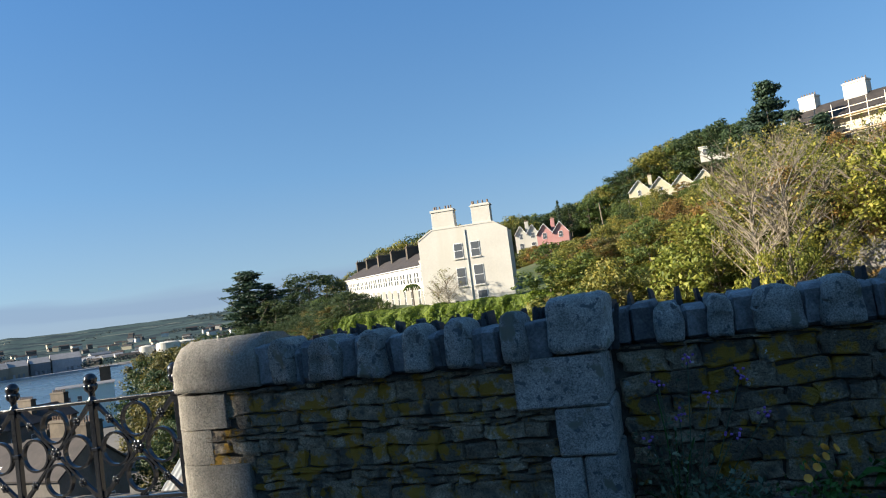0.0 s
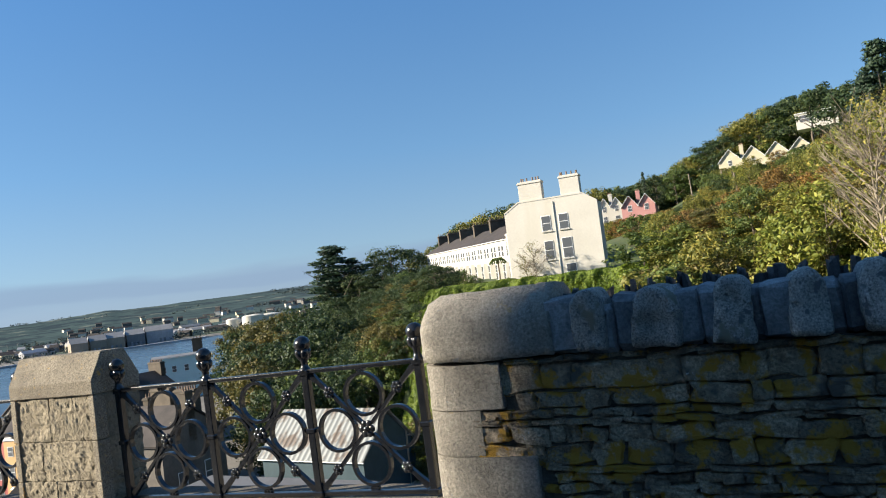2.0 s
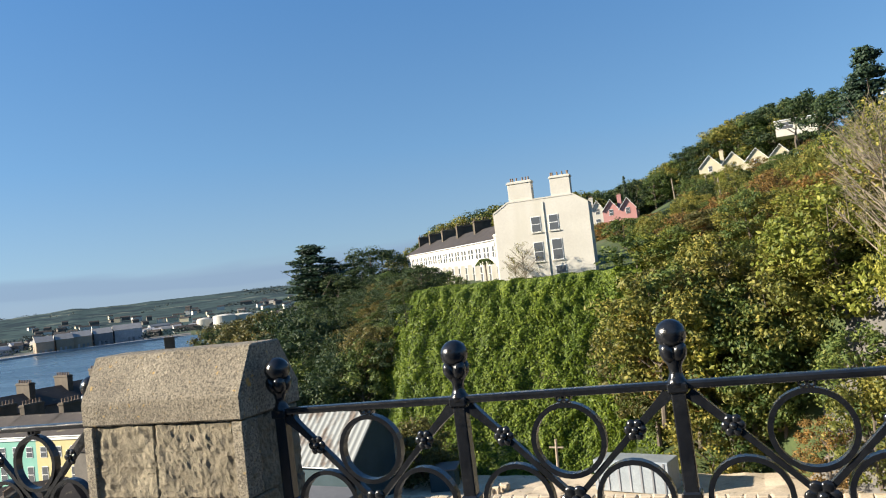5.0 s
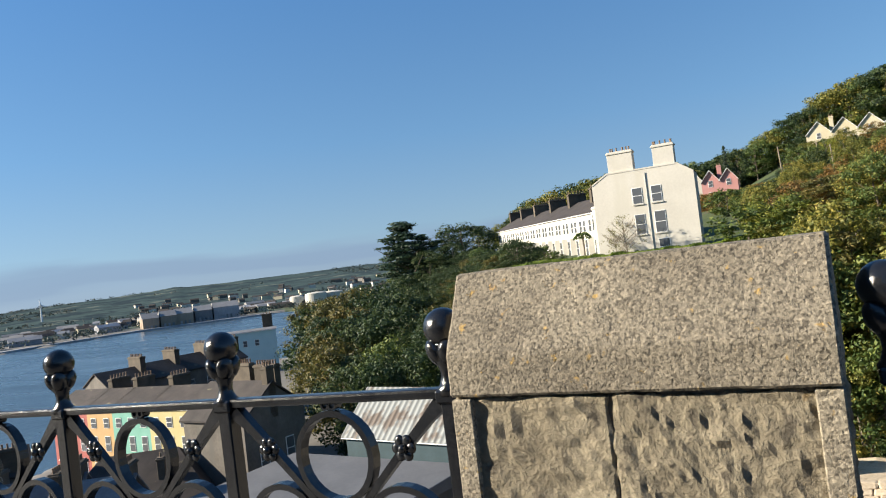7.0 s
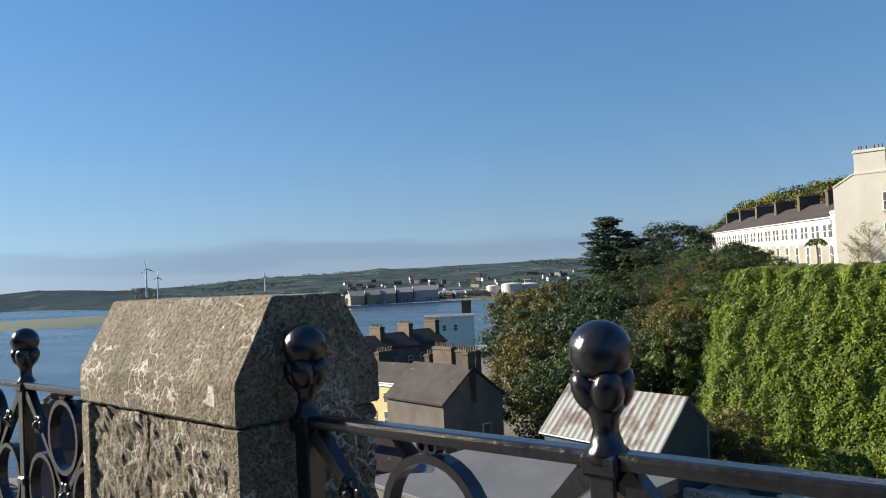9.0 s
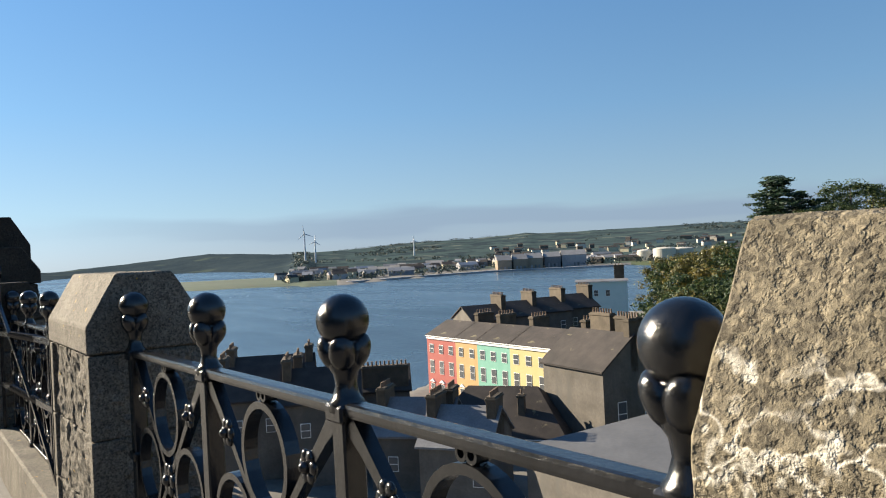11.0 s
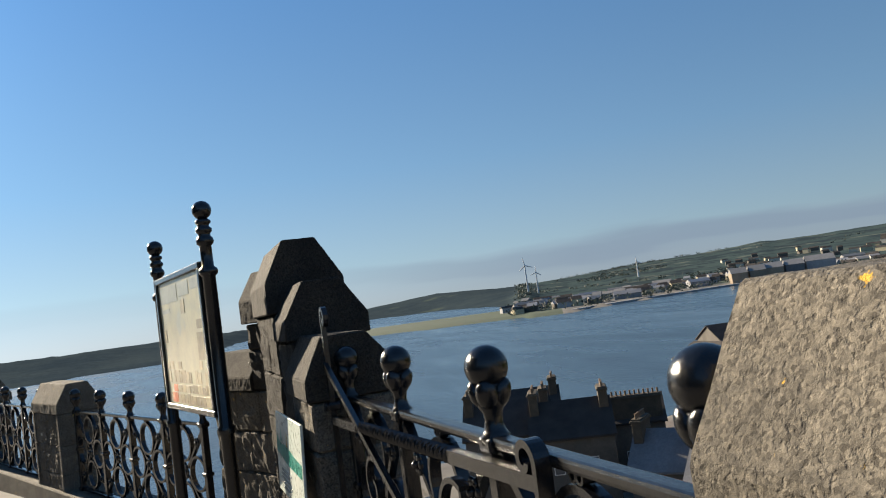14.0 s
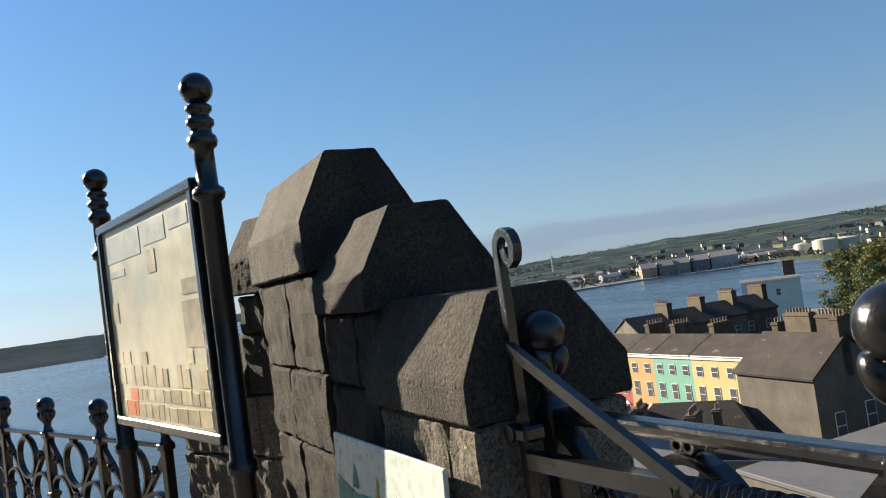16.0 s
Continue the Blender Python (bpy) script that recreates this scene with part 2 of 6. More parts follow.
def box(bm, lo, hi, bevel=0.0, seg=1):
    lo, hi = Vector(lo), Vector(hi)
    r = bmesh.ops.create_cube(bm, size=1, matrix=Matrix.Translation((lo + hi) / 2) @ Matrix.Diagonal((*(hi - lo), 1)))
    if bevel:
        es = {e for v in r["verts"] for e in v.link_edges}
        bmesh.ops.bevel(bm, geom=list(es), offset=bevel, segments=seg, profile=0.6, affect="EDGES")
    return bm


def bbox(lo, hi, bevel=0.0, seg=1):
    return box(bmesh.new(), lo, hi, bevel, seg)


def tube(bm, pts, r, seg=8, closed=False, flat=None, up=(0, 1, 0)):
    """A bar along pts: round with radius r (a number or one for each point), or flat = (in plane, across)."""
    pts = [Vector(p) for p in pts]
    rings = []
    for i, p in enumerate(pts):
        a = pts[i - 1] if i or closed else p
        b = pts[(i + 1) % len(pts)] if i < len(pts) - 1 or closed else p
        d = (b - a).normalized()
        u = Vector(up)
        s = d.cross(u)
        s = s.normalized() if s.length > 1e-4 else d.orthogonal().normalized()
        u = s.cross(d).normalized()
        if flat:
            f, w = flat[i] if isinstance(flat, list) else flat
            ring = [p + s * cs * f / 2 + u * cu * w / 2 for cs, cu in ((1, 1), (-1, 1), (-1, -1), (1, -1))]
        else:
            rr = r[i] if isinstance(r, (list, tuple)) else r
            ring = [p + (s * math.cos(t) + u * math.sin(t)) * rr for t in (2 * math.pi * k / seg for k in range(seg))]
        rings.append([bm.verts.new(q) for q in ring])
    n = len(rings[0])
    for i in range(len(rings) - (0 if closed else 1)):
        a, b = rings[i], rings[(i + 1) % len(rings)]
        for k in range(n):
            bm.faces.new((a[k], a[(k + 1) % n], b[(k + 1) % n], b[k]))
    if not closed:
        bm.faces.new(rings[0][::-1])
        bm.faces.new(rings[-1])
    return bm


def lathe(bm, profile, seg=16, at=(0, 0, 0)):
    """Turned shape: profile rows of (radius, height), bottom to top."""
    at = Vector(at)
    rings = [[bm.verts.new(at + Vector((r * math.cos(2 * math.pi * k / seg), r * math.sin(2 * math.pi * k / seg), z))) for k in range(seg)] for r, z in profile]
    for a, b in zip(rings, rings[1:]):
        for k in range(seg):
            bm.faces.new((a[k], a[(k + 1) % seg], b[(k + 1) % seg], b[k]))
    bm.faces.new(rings[0][::-1])
    bm.faces.new(rings[-1])
    return bm


def prism(bm, profile, x0, x1):
    """A bar along x with the section profile in (y, z)."""
    a = [bm.verts.new((x0, y, z)) for y, z in profile]
    b = [bm.verts.new((x1, y, z)) for y, z in profile]
    n = len(profile)
    for k in range(n):
        bm.faces.new((a[k], a[(k + 1) % n], b[(k + 1) % n], b[k]))
    bm.faces.new(a[::-1])
    bm.faces.new(b)
    bmesh.ops.recalc_face_normals(bm, faces=bm.faces)
    return bm


def roughen(bm, longest, amp, freq=9.0, seed=0, keep=0.0, front=1.0):
    """Cut long edges and push the points about, so that a dressed block looks split by hand."""
    for _ in range(6):
        es = [e for e in bm.edges if e.calc_length() > longest]
        if not es:
            break
        bmesh.ops.subdivide_edges(bm, edges=es, cuts=1, use_grid_fill=True)
    bmesh.ops.triangulate(bm, faces=[f for f in bm.faces if len(f.verts) > 4])
    bm.normal_update()
    off = Vector((seed * 3.7, seed * 1.3, seed * 2.1))
    for v in bm.verts:
        q = v.co * freq + off
        d = noise.noise(q) * 0.6 + noise.noise(q * 2.7) * 0.45 + noise.noise(q * 6.1) * 0.2
        w = front if v.normal.y < -0.6 else 1.0
        v.co += v.normal * amp * w * d
    return bm


def loft_faces(bm, a, b):
    n = len(a)
    for k in range(n):
        bm.faces.new((a[k], a[(k + 1) % n], b[(k + 1) % n], b[k]))

# ---- the promenade and what closes it ----
promenade = tagged(new("floor", mesh_of(bmesh.new(), PAVING)), "pale stone-paved promenade along the parapet", "pavement", kind="structure")
bm = bmesh.new()
for edge in [((-30, -16.1), (24, -16.1), (24, 0.64), (-10.3, 0.64), (-30, -8.2))]:
    vs = [bm.verts.new((x, y, zs(x))) for x, y in edge]
    lo = [bm.verts.new((v.co.x, v.co.y, -1.2)) for v in vs]
    bm.faces.new(vs), bm.faces.new(lo[::-1]), loft_faces(bm, lo, vs)
bm.to_mesh(promenade.data)
bm.free()

# tall stone block, unseen behind the promenade, added to throw shade on the rubble wall
shade_block = tagged(new("wall_behind", mesh_of(bbox((-24.3, -40, -1), (-3, -13.63, 15.6), 0.05), LIMESTONE)), "tall plain grey stone block, unseen, added to shade the rubble wall", "wall", kind="structure")

tagged(new("wall_behind", mesh_of(bbox((-2.9, -30, -1), (40, -16.2, 4.6), 0.05), LIMESTONE)), "low plain grey stone wall behind the promenade", "wall", kind="structure")

retaining = tagged(new("retaining_wall", mesh_of(bbox((-11, 0.66, -24), (24, 1.1, 0.05)), LIMESTONE_DARK)), "high stone retaining wall below the parapet", "wall", kind="structure")


# ---- parapet piers ----
CAP = [(0.19, 1.047), (0.19, 1.142), (0.295, 1.326), (0.49, 1.326), (0.605, 1.142), (0.605, 1.047)]


def cap_bm(profile, x0, x1, seed, amp=0.004):
    bm = prism(bmesh.new(), profile, x0, x1)
    bmesh.ops.bevel(bm, geom=list(bm.edges), offset=0.006, segments=1, affect="EDGES")
    return roughen(bm, 0.032, amp, 14, seed)


def courses(parent, x0, x1, y0, y1, z_top, heights, seed, material, margin=True):
    """Courses of quarry-faced blocks under a cap, with smooth margins at the corners."""
    rng = random.Random(seed)
    z = z_top
    for i, h in enumerate(heights):
        split = x0 + (x1 - x0) * (0.47 if i % 2 == 0 else 0.32) + rng.uniform(-0.03, 0.03)
        for a, b in ((x0, split), (split, x1)):
            bm = bbox((a + 0.0015, y0 + 0.012, z - h + 0.002), (b - 0.0015, y1 - 0.012, z - 0.002), 0.006)
            part("block", roughen(bm, 0.022, 0.018, 17, seed + i * 3 + (a == x0), front=1.0), LIMESTONE_HEWN if material is LIMESTONE else material, parent)
        z -= h
    core = bbox((x0 + 0.014, y0 + 0.022, z), (x1 - 0.02, y1 - 0.03, z_top + 0.01))
    part("core", core, MORTAR, parent)
    if margin:
        for a in (x0 - 0.002, x1 - 0.048):
            zc = z_top
            for h in heights:
                part("margin", roughen(bbox((a, y0 - 0.001, zc - h + 0.003), (a + 0.05, y0 + 0.1, zc - 0.003), 0.003), 0.08, 0.002, 20, seed), material, parent)
                zc -= h


def pier(x0, x1, material, seed, label):
    ob = thing("stone_pier", pose(0, 0, zs((x0 + x1) / 2)), label, "pier", "parapet piers")
    part("cap", cap_bm(CAP, x0, x1, seed, 0.003), material, ob)
    courses(ob, x0 + 0.004, x1 - 0.004, 0.194, 0.6, 1.044, [0.3, 0.27, 0.25, 0.224], seed, material)
    return ob


pier(0.345, 1.152, LIMESTONE, 3, "weathered grey-buff limestone pier with chamfered cap and orange lichen")
pier(-2.862, -2.042, LIMESTONE_VEINED, 11, "limestone pier with chamfered cap and white mineral veins")
pier(-6.075, -5.302, LIMESTONE_DARK, 23, "brown-grey limestone pier with chamfered cap beside the iron gate")


# ---- iron railings ----
RAIL_Y = 0.33


def finial_bm():
    bm = lathe(bmesh.new(), [(0.036, -0.168), (0.036, -0.15), (0.028, -0.142), (0.021, -0.12), (0.024, -0.1), (0.034, -0.085), (0.036, -0.06), (0.03, -0.045), (0.036, -0.038)], 14)
    for v in bm.verts:
        v.co = Vector((v.co.x * 0.95, v.co.y * 0.95, v.co.z))
    for k in range(4):
        a = math.pi / 4 + k * math.pi / 2
        m = pose(0.025 * math.cos(a), 0.025 * math.sin(a), -0.06) @ pose(0, 0, 0, 0, 0, math.degrees(a)) @ pose(0, 0, 0, 0, 24, 0) @ Matrix.Diagonal((0.023, 0.027, 0.037, 1))
        bmesh.ops.create_uvsphere(bm, u_segments=12, v_segments=8, radius=1, matrix=m)
    return bm


def flower_bm(r, at):
    bm = bmesh.new()
    for k in range(6):
        a = k * math.pi / 3
        bmesh.ops.create_uvsphere(bm, u_segments=8, v_segments=6, radius=1, matrix=pose(*at) @ pose(0.6 * r * math.cos(a), 0, 0.6 * r * math.sin(a)) @ Matrix.Diagonal((0.43 * r, 0.008, 0.43 * r, 1)))
    bmesh.ops.create_uvsphere(bm, u_segments=10, v_segments=6, radius=1, matrix=pose(at[0], at[1] - 0.006, at[2]) @ Matrix.Diagonal((0.36 * r, 0.016, 0.36 * r, 1)))
    return bm


def circle(cx, cz, r, n=28, y=0.0):
    return [(cx + r * math.cos(2 * math.pi * k / n), y, cz + r * math.sin(2 * math.pi * k / n)) for k in range(n)]


FINIAL = mesh_of(finial_bm(), IRON, True)
bm = bmesh.new()
bmesh.ops.create_uvsphere(bm, u_segments=28, v_segments=18, radius=0.0495)
BALL = mesh_of(bm, IRON, True)
bm = bbox((-0.023, -0.023, 0.3), (0.023, 0.023, 1.045), 0.004)
box(bm, (-0.032, -0.032, 1.018), (0.032, 0.032, 1.052), 0.005)
box(bm, (-0.032, -0.032, 0.675), (0.032, 0.032, 0.705), 0.006)
box(bm, (-0.034, -0.034, 0.3), (0.034, 0.034, 0.335), 0.006)
POST = mesh_of(bm, IRON)
SPAN, MID = 0.752, 0.682       # post to post; height of the pattern's middle
RING = mesh_of(tube(bmesh.new(), circle(0, 0, 0.12), 0, closed=True, flat=(0.017, 0.034)), IRON)
DIAG = [mesh_of(tube(bmesh.new(), [(0.03 * s, 0, 0.03 * c), (0.13 * s, 0, 0.13 * c), (0.2 * s, 0, 0.2 * c), (0.3 * s, 0, 0.295 * c), (0.345 * s, 0, 0.335 * c)], 0, flat=[(0.019, 0.026), (0.019, 0.026), (0.021, 0.026), (0.028, 0.028), (0.04, 0.03)]), IRON) for s in (-1, 1) for c in (-1, 1)]
FLOWER_BIG, FLOWER_SMALL = mesh_of(flower_bm(0.052, (0, -0.014, 0)), IRON, True), mesh_of(flower_bm(0.036, (0, -0.014, 0)), IRON, True)
CLASP = mesh_of(tube(tube(bmesh.new(), circle(-0.012, 0, 0.011, 12), 0, closed=True, flat=(0.006, 0.03)), circle(0.012, 0, 0.011, 12), 0, closed=True, flat=(0.006, 0.03)), IRON)


def railing(m, spans, label, gap=SPAN, end_posts=(True, True)):
    """Posts with ball finials, two rails and a pattern of four rings round a flower in each span; x runs along it from the first post."""
    ob = thing("iron_railing", m, label, "railing", "parapet railings")
    long = spans * gap
    part("top_rail", bbox((0, -0.022, 1.029), (long, 0.022, 1.055), 0.008, 2), IRON, ob)
    part("bottom_rail", bbox((0, -0.02, 0.305), (long, 0.02, 0.33), 0.004), IRON, ob)
    for k in range(spans + 1):
        post = piece("post", POST, pose(k * gap, 0, 0), ob)
        piece("finial", FINIAL, pose(0, 0, 1.205, 0, 0, 8 * (k % 3) - 8), post)
        piece("ball", BALL, pose(0, 0, 1.205), post)
    for k in range(spans):
        c = (k + 0.5) * gap
        for dx, dz in ((0, 0.2), (0, -0.2), (0.2, 0), (-0.2, 0)):
            piece("ring", RING, pose(c + dx, 0, MID + dz), ob)
        for me in DIAG:
            piece("scroll_bar", me, pose(c, 0, MID), ob)
        piece("flower", FLOWER_BIG, pose(c, 0, MID), ob)
        for sx in (-0.225, 0.225):
            for sz in (-0.225, 0.225):
                piece("flower", FLOWER_SMALL, pose(c + sx, 0, MID + sz), ob)
        for sz in (0.342, -0.342):
            piece("clasp", CLASP, pose(c, 0, MID + sz), ob)
    return ob


TILT = math.degrees(math.atan(SLOPE))
for x_left, note in ((1.255, "beside the rounded wall end"), (-1.965, "between two piers over the town"), (-5.2, "between two piers over the harbour"), (-8.44, "behind the open gate")):
    railing(pose(x_left, RAIL_Y, zs(x_left), 0, -TILT, 0), 3, "black iron railing with ball finials " + note)

# low stone base under the railings
for a, b in ((1.152, 3.58), (-2.042, 0.345), (-5.302, -2.862), (-8.49, -6.075)):
    bm = bbox((a, 0.2, -0.02), (b, 0.6, 0.3), 0.012)
    ob = tagged(new("parapet_base", mesh_of(roughen(bm, 0.12, 0.006, 8, a), LIMESTONE_DARK)), "low limestone base under the iron railing", "base", kind="structure")
    ob.matrix_world = pose(0, 0, zs((a + b) / 2))

# ---- stepped corner pier ----
def stepped(y_near, top, shoulder, joint, y0=0.19, y1=0.61, y_far=0.49):
    return [(y0, joint), (y0, shoulder), (y_near, top), (y_far, top), (y1, shoulder), (y1, joint)]


corner = thing("stepped_pier", pose(0, 0, 0), "dark stepped limestone corner pier with chamfered caps", "pier")
part("cap", cap_bm(stepped(0.24, 1.184, 1.009, 0.92, 0.155, 0.57, 0.433), -9.09, -8.49, 31, 0.003), LIMESTONE_SOOTY_SHADED, corner)
part("cap", cap_bm(stepped(0.288, 1.449, 1.26, 1.163, 0.18, 0.6, 0.473), -9.56, -9.07, 37, 0.003), LIMESTONE_SOOTY_SHADED, corner)
part("cap", cap_bm(stepped(0.279, 1.708, 1.476, 1.31, 0.163, 0.6, 0.462), -10.4, -9.545, 41, 0.003), LIMESTONE_SOOTY_SHADED, corner)
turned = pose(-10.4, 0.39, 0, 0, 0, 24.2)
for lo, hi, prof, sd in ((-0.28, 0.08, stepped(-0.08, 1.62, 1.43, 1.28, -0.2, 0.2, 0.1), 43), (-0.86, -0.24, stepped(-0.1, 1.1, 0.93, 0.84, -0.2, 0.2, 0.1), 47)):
    cap = part("cap", cap_bm(prof, lo, hi, sd, 0.003), LIMESTONE_SOOTY_SHADED, corner)
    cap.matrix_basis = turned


def wall_blocks(parent, x0, x1, y0, y1, z0, z1, step, seed, m=None, deep=0.018, stone=None):
    """Rock-faced courses broken into blocks, on a dark core."""
    rng = random.Random(seed)
    core = part("core", bbox((x0 + 0.02, y0 + 0.035, z0), (x1 - 0.02, y1 - 0.035, z1 - 0.004)), MORTAR, parent)
    if m:
        core.matrix_basis = m
    z, row = z0, 0
    while z < z1 - 0.03:
        h = min(step * rng.uniform(0.85, 1.15), z1 - z)
        if z1 - z - h < 0.08:
            h = z1 - z
        x = x0
        while x < x1 - 0.02:
            w = rng.uniform(0.3, 0.5)
            if x1 - x - w < 0.14:
                w = x1 - x
            bm = bbox((x + 0.004, y0 + 0.01, z + 0.004), (x + w - 0.004, y1 - 0.01, z + h - 0.004), 0.01)
            ob = part("block", roughen(bm, 0.045, deep, 13, seed + row * 5 + int(x * 9)), stone or LIMESTONE_SOOTY_SHADED, parent)
            if m:
                ob.matrix_basis = m
            x += w
        z += h
        row += 1


wall_blocks(corner, -9.06, -8.5, 0.165, 0.57, -0.14, 0.916, 0.27, 51, stone=LIMESTONE_DARK)
wall_blocks(corner, -9.55, -9.06, 0.19, 0.59, -0.14, 1.159, 0.27, 57, stone=CRUSTED_SHADED)
wall_blocks(corner, -10.38, -9.56, 0.18, 0.6, -0.16, 1.306, 0.29, 61, stone=CRUSTED_SHADED)
part("core", bbox((-10.6, 0.21, -0.16), (-10.3, 0.52, 1.4)), CRUSTED_SHADED, corner)
wall_blocks(corner, -0.84, 0.06, -0.19, 0.19, -0.18, 0.84, 0.26, 67, turned, stone=LIMESTONE_DARK)
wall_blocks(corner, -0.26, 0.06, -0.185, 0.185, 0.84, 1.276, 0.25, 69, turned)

# ---- the parapet beyond the bend ----
far_line = pose(-12.11, -0.69, -0.385, 0, 0, 24.2) @ pose(0, 0, 0, 0, 1.2, 0)
for start in (-1.45, -4.61, -7.75):
    railing(far_line @ pose(start - 0.0, 0, 0.0), 4 if start > -2 else 3, "black iron railing with ball finials beyond the corner", 0.655 if start > -2 else 0.7)
for start, sd in ((-2.37, 71), (-5.55, 73), (-8.65, 79)):
    ob = thing("stone_pier", far_line @ pose(start, -0.33, 0), "limestone pier with chamfered cap above the harbour", "pier", "parapet piers")
    part("cap", cap_bm([(y, z - 0.02) for y, z in CAP], 0, 0.8, sd), LIMESTONE_DARK, ob)
    courses(ob, 0.004, 0.796, 0.194, 0.6, 1.024, [0.3, 0.27, 0.25, 0.2], sd, LIMESTONE_DARK)
ob = tagged(new("parapet_base", mesh_of(roughen(bbox((-12, -0.16, -0.1), (1.0, 0.26, 0.3), 0.012), 0.3, 0.006, 8, 5), LIMESTONE_DARK)), "low limestone base under the far railing", "base", kind="structure")
ob.matrix_world = far_line
ob = tagged(new("retaining_wall", mesh_of(bbox((-20, 0.28, -24), (1.2, 0.7, -0.1)), LIMESTONE_DARK)), "high stone retaining wall beyond the corner", "wall", kind="structure")
ob.matrix_world = far_line


# ---- open iron gate in front of the railing ----
def twisted(bm, p, q, w, turns, lead=0.0):
    """A square bar from p to q, wrung along its length."""
    p, q = Vector(p), Vector(q)
    d, n = q - p, 200
    rings = []
    s = d.normalized().cross(Vector((0, 0, 1))).normalized()
    u = s.cross(d.normalized())
    for i in range(n + 1):
        t = i / n
        k = min(max((t - 0.22) / 0.52, 0), 1)
        a = math.pi / 4 + k * turns * 2 * math.pi
        c = p + d * t
        rings.append([bm.verts.new(c + (s * math.cos(a + j * math.pi / 2) + u * math.sin(a + j * math.pi / 2)) * w * 0.72) for j in range(4)])
    for a, b in zip(rings, rings[1:]):
        loft_faces(bm, a, b)
    bm.faces.new(rings[0][::-1]), bm.faces.new(rings[-1])
    return bm


def spiral(cx, cz, r0, r1, a0, a1, n=26):
    return [(cx + (r0 + (r1 - r0) * i / n) * math.cos(a0 + (a1 - a0) * i / n), 0, cz + (r0 + (r1 - r0) * i / n) * math.sin(a0 + (a1 - a0) * i / n)) for i in range(n + 1)]


gate = thing("iron_gate", pose(-8.445, 0.25, 0, 0, 0, 1.4), "open black wrought-iron gate with twisted bars and scrolls", "gate")
# hinge stile with a curled top
hinge = [(0, 0, -0.06), (0, 0, 1.06), (0.002, 0, 1.14), (0, 0, 1.24)] + [(0.03 + 0.03 * math.cos(a), 0, 1.26 + 0.034 * math.sin(a)) for a in [math.pi - k * 0.42 for k in range(11)]] + [(0.032, 0, 1.245), (0.026, 0, 1.262)]
part("hinge_stile", tube(bmesh.new(), hinge, 0, flat=(0.018, 0.02)), IRON, gate)
part("hinge_band", bbox((-0.016, -0.026, 0.885), (0.04, 0.026, 0.915), 0.006), IRON, gate)
part("hinge_pin", tube(bmesh.new(), [(-0.012, -0.03, 0.9), (-0.012, 0.03, 0.9)], 0.018, 12), IRON, gate)
for z in (0.847, 0.505):
    part("twisted_bar", twisted(bmesh.new(), (0.02, 0, z), (1.78, 0, z + 0.06), 0.031, 7.5), IRON, gate)
part("bottom_bar", bbox((0.0, -0.015, 0.06), (1.78, 0.015, 0.1), 0.004), IRON, gate)
part("brace", tube(bmesh.new(), [(0.0, -0.01, 1.07), (0.5, -0.01, 0.84), (1.2, -0.01, 0.52), (1.8, -0.01, 0.2)], 0, flat=(0.022, 0.018)), IRON, gate)
latch = [(1.78, 0, 0.0), (1.78, 0, 0.8), (1.785, 0, 0.93)] + [(x + 1.745, y, z + 0.945) for x, y, z in spiral(0, 0, 0.042, 0.01, -0.3, 5.9)]
part("latch_stile", tube(bmesh.new(), latch, 0, flat=(0.016, 0.034)), IRON, gate)
part("scroll", tube(bmesh.new(), [(x + 0.55, 0, z + 0.68) for x, y, z in spiral(0, 0, 0.1, 0.02, 1.2, 7.4)], 0, flat=(0.014, 0.026)), IRON, gate)
part("scroll", tube(bmesh.new(), [(x + 1.3, 0, z + 0.72) for x, y, z in spiral(0, 0, 0.12, 0.02, 1.0, 7.6)], 0, flat=(0.014, 0.026)), IRON, gate)

# ---- information sign on two posts ----
PRINT = surface("faded_print", (0.44, 0.425, 0.29), (0.6, 0.575, 0.41), 1.6, 9, 0.35, 0.0, 0.001, [((0.42, 0.44, 0.36), 2.5, 0.6), ((0.4, 0.28, 0.15), 4, 0.68)], spec=0.5)
PRINT_PHOTO = surface("faded_photos", (0.32, 0.27, 0.16), (0.58, 0.51, 0.34), 6, 24, 0.35, 0.0, 0.001, vary=0.25)
PRINT_RED = surface("faded_red_print", (0.62, 0.16, 0.06), (0.75, 0.26, 0.1), 4, 20, 0.35, 0.0, 0.001)
sign = thing("information_sign", pose(-9.477, -0.12, -0.13, 0, 0, 12.6), "black-framed information board with faded map on two iron posts", "sign")
POST_PROFILE = [(0.055, 0.0), (0.055, 0.04), (0.04, 0.06), (0.036, 0.1), (0.036, 0.86), (0.046, 0.87), (0.046, 0.9), (0.036, 0.91), (0.034, 1.68), (0.046, 1.69), (0.05, 1.705), (0.046, 1.72), (0.032, 1.73),
                (0.03, 1.84), (0.042, 1.85), (0.046, 1.865), (0.042, 1.88), (0.032, 1.89), (0.032, 1.905), (0.042, 1.915), (0.042, 1.93), (0.03, 1.94), (0.03, 1.95), (0.04, 1.96), (0.04, 1.972), (0.022, 1.985)]
for x in (0, -1.217):
    z = -0.045 if x < 0 else 0.0
    bm = lathe(bmesh.new(), POST_PROFILE, 18, (x, 0, z))
    bmesh.ops.create_uvsphere(bm, u_segments=20, v_segments=14, radius=0.05, matrix=pose(x, 0, 2.028 + z))
    part("post", bm, IRON, sign, smooth=True)
board = part("board", bbox((-1.1, -0.03, 0.985), (-0.07, -0.004, 1.73), 0.002), PRINT, sign, "faded yellow map under glass")
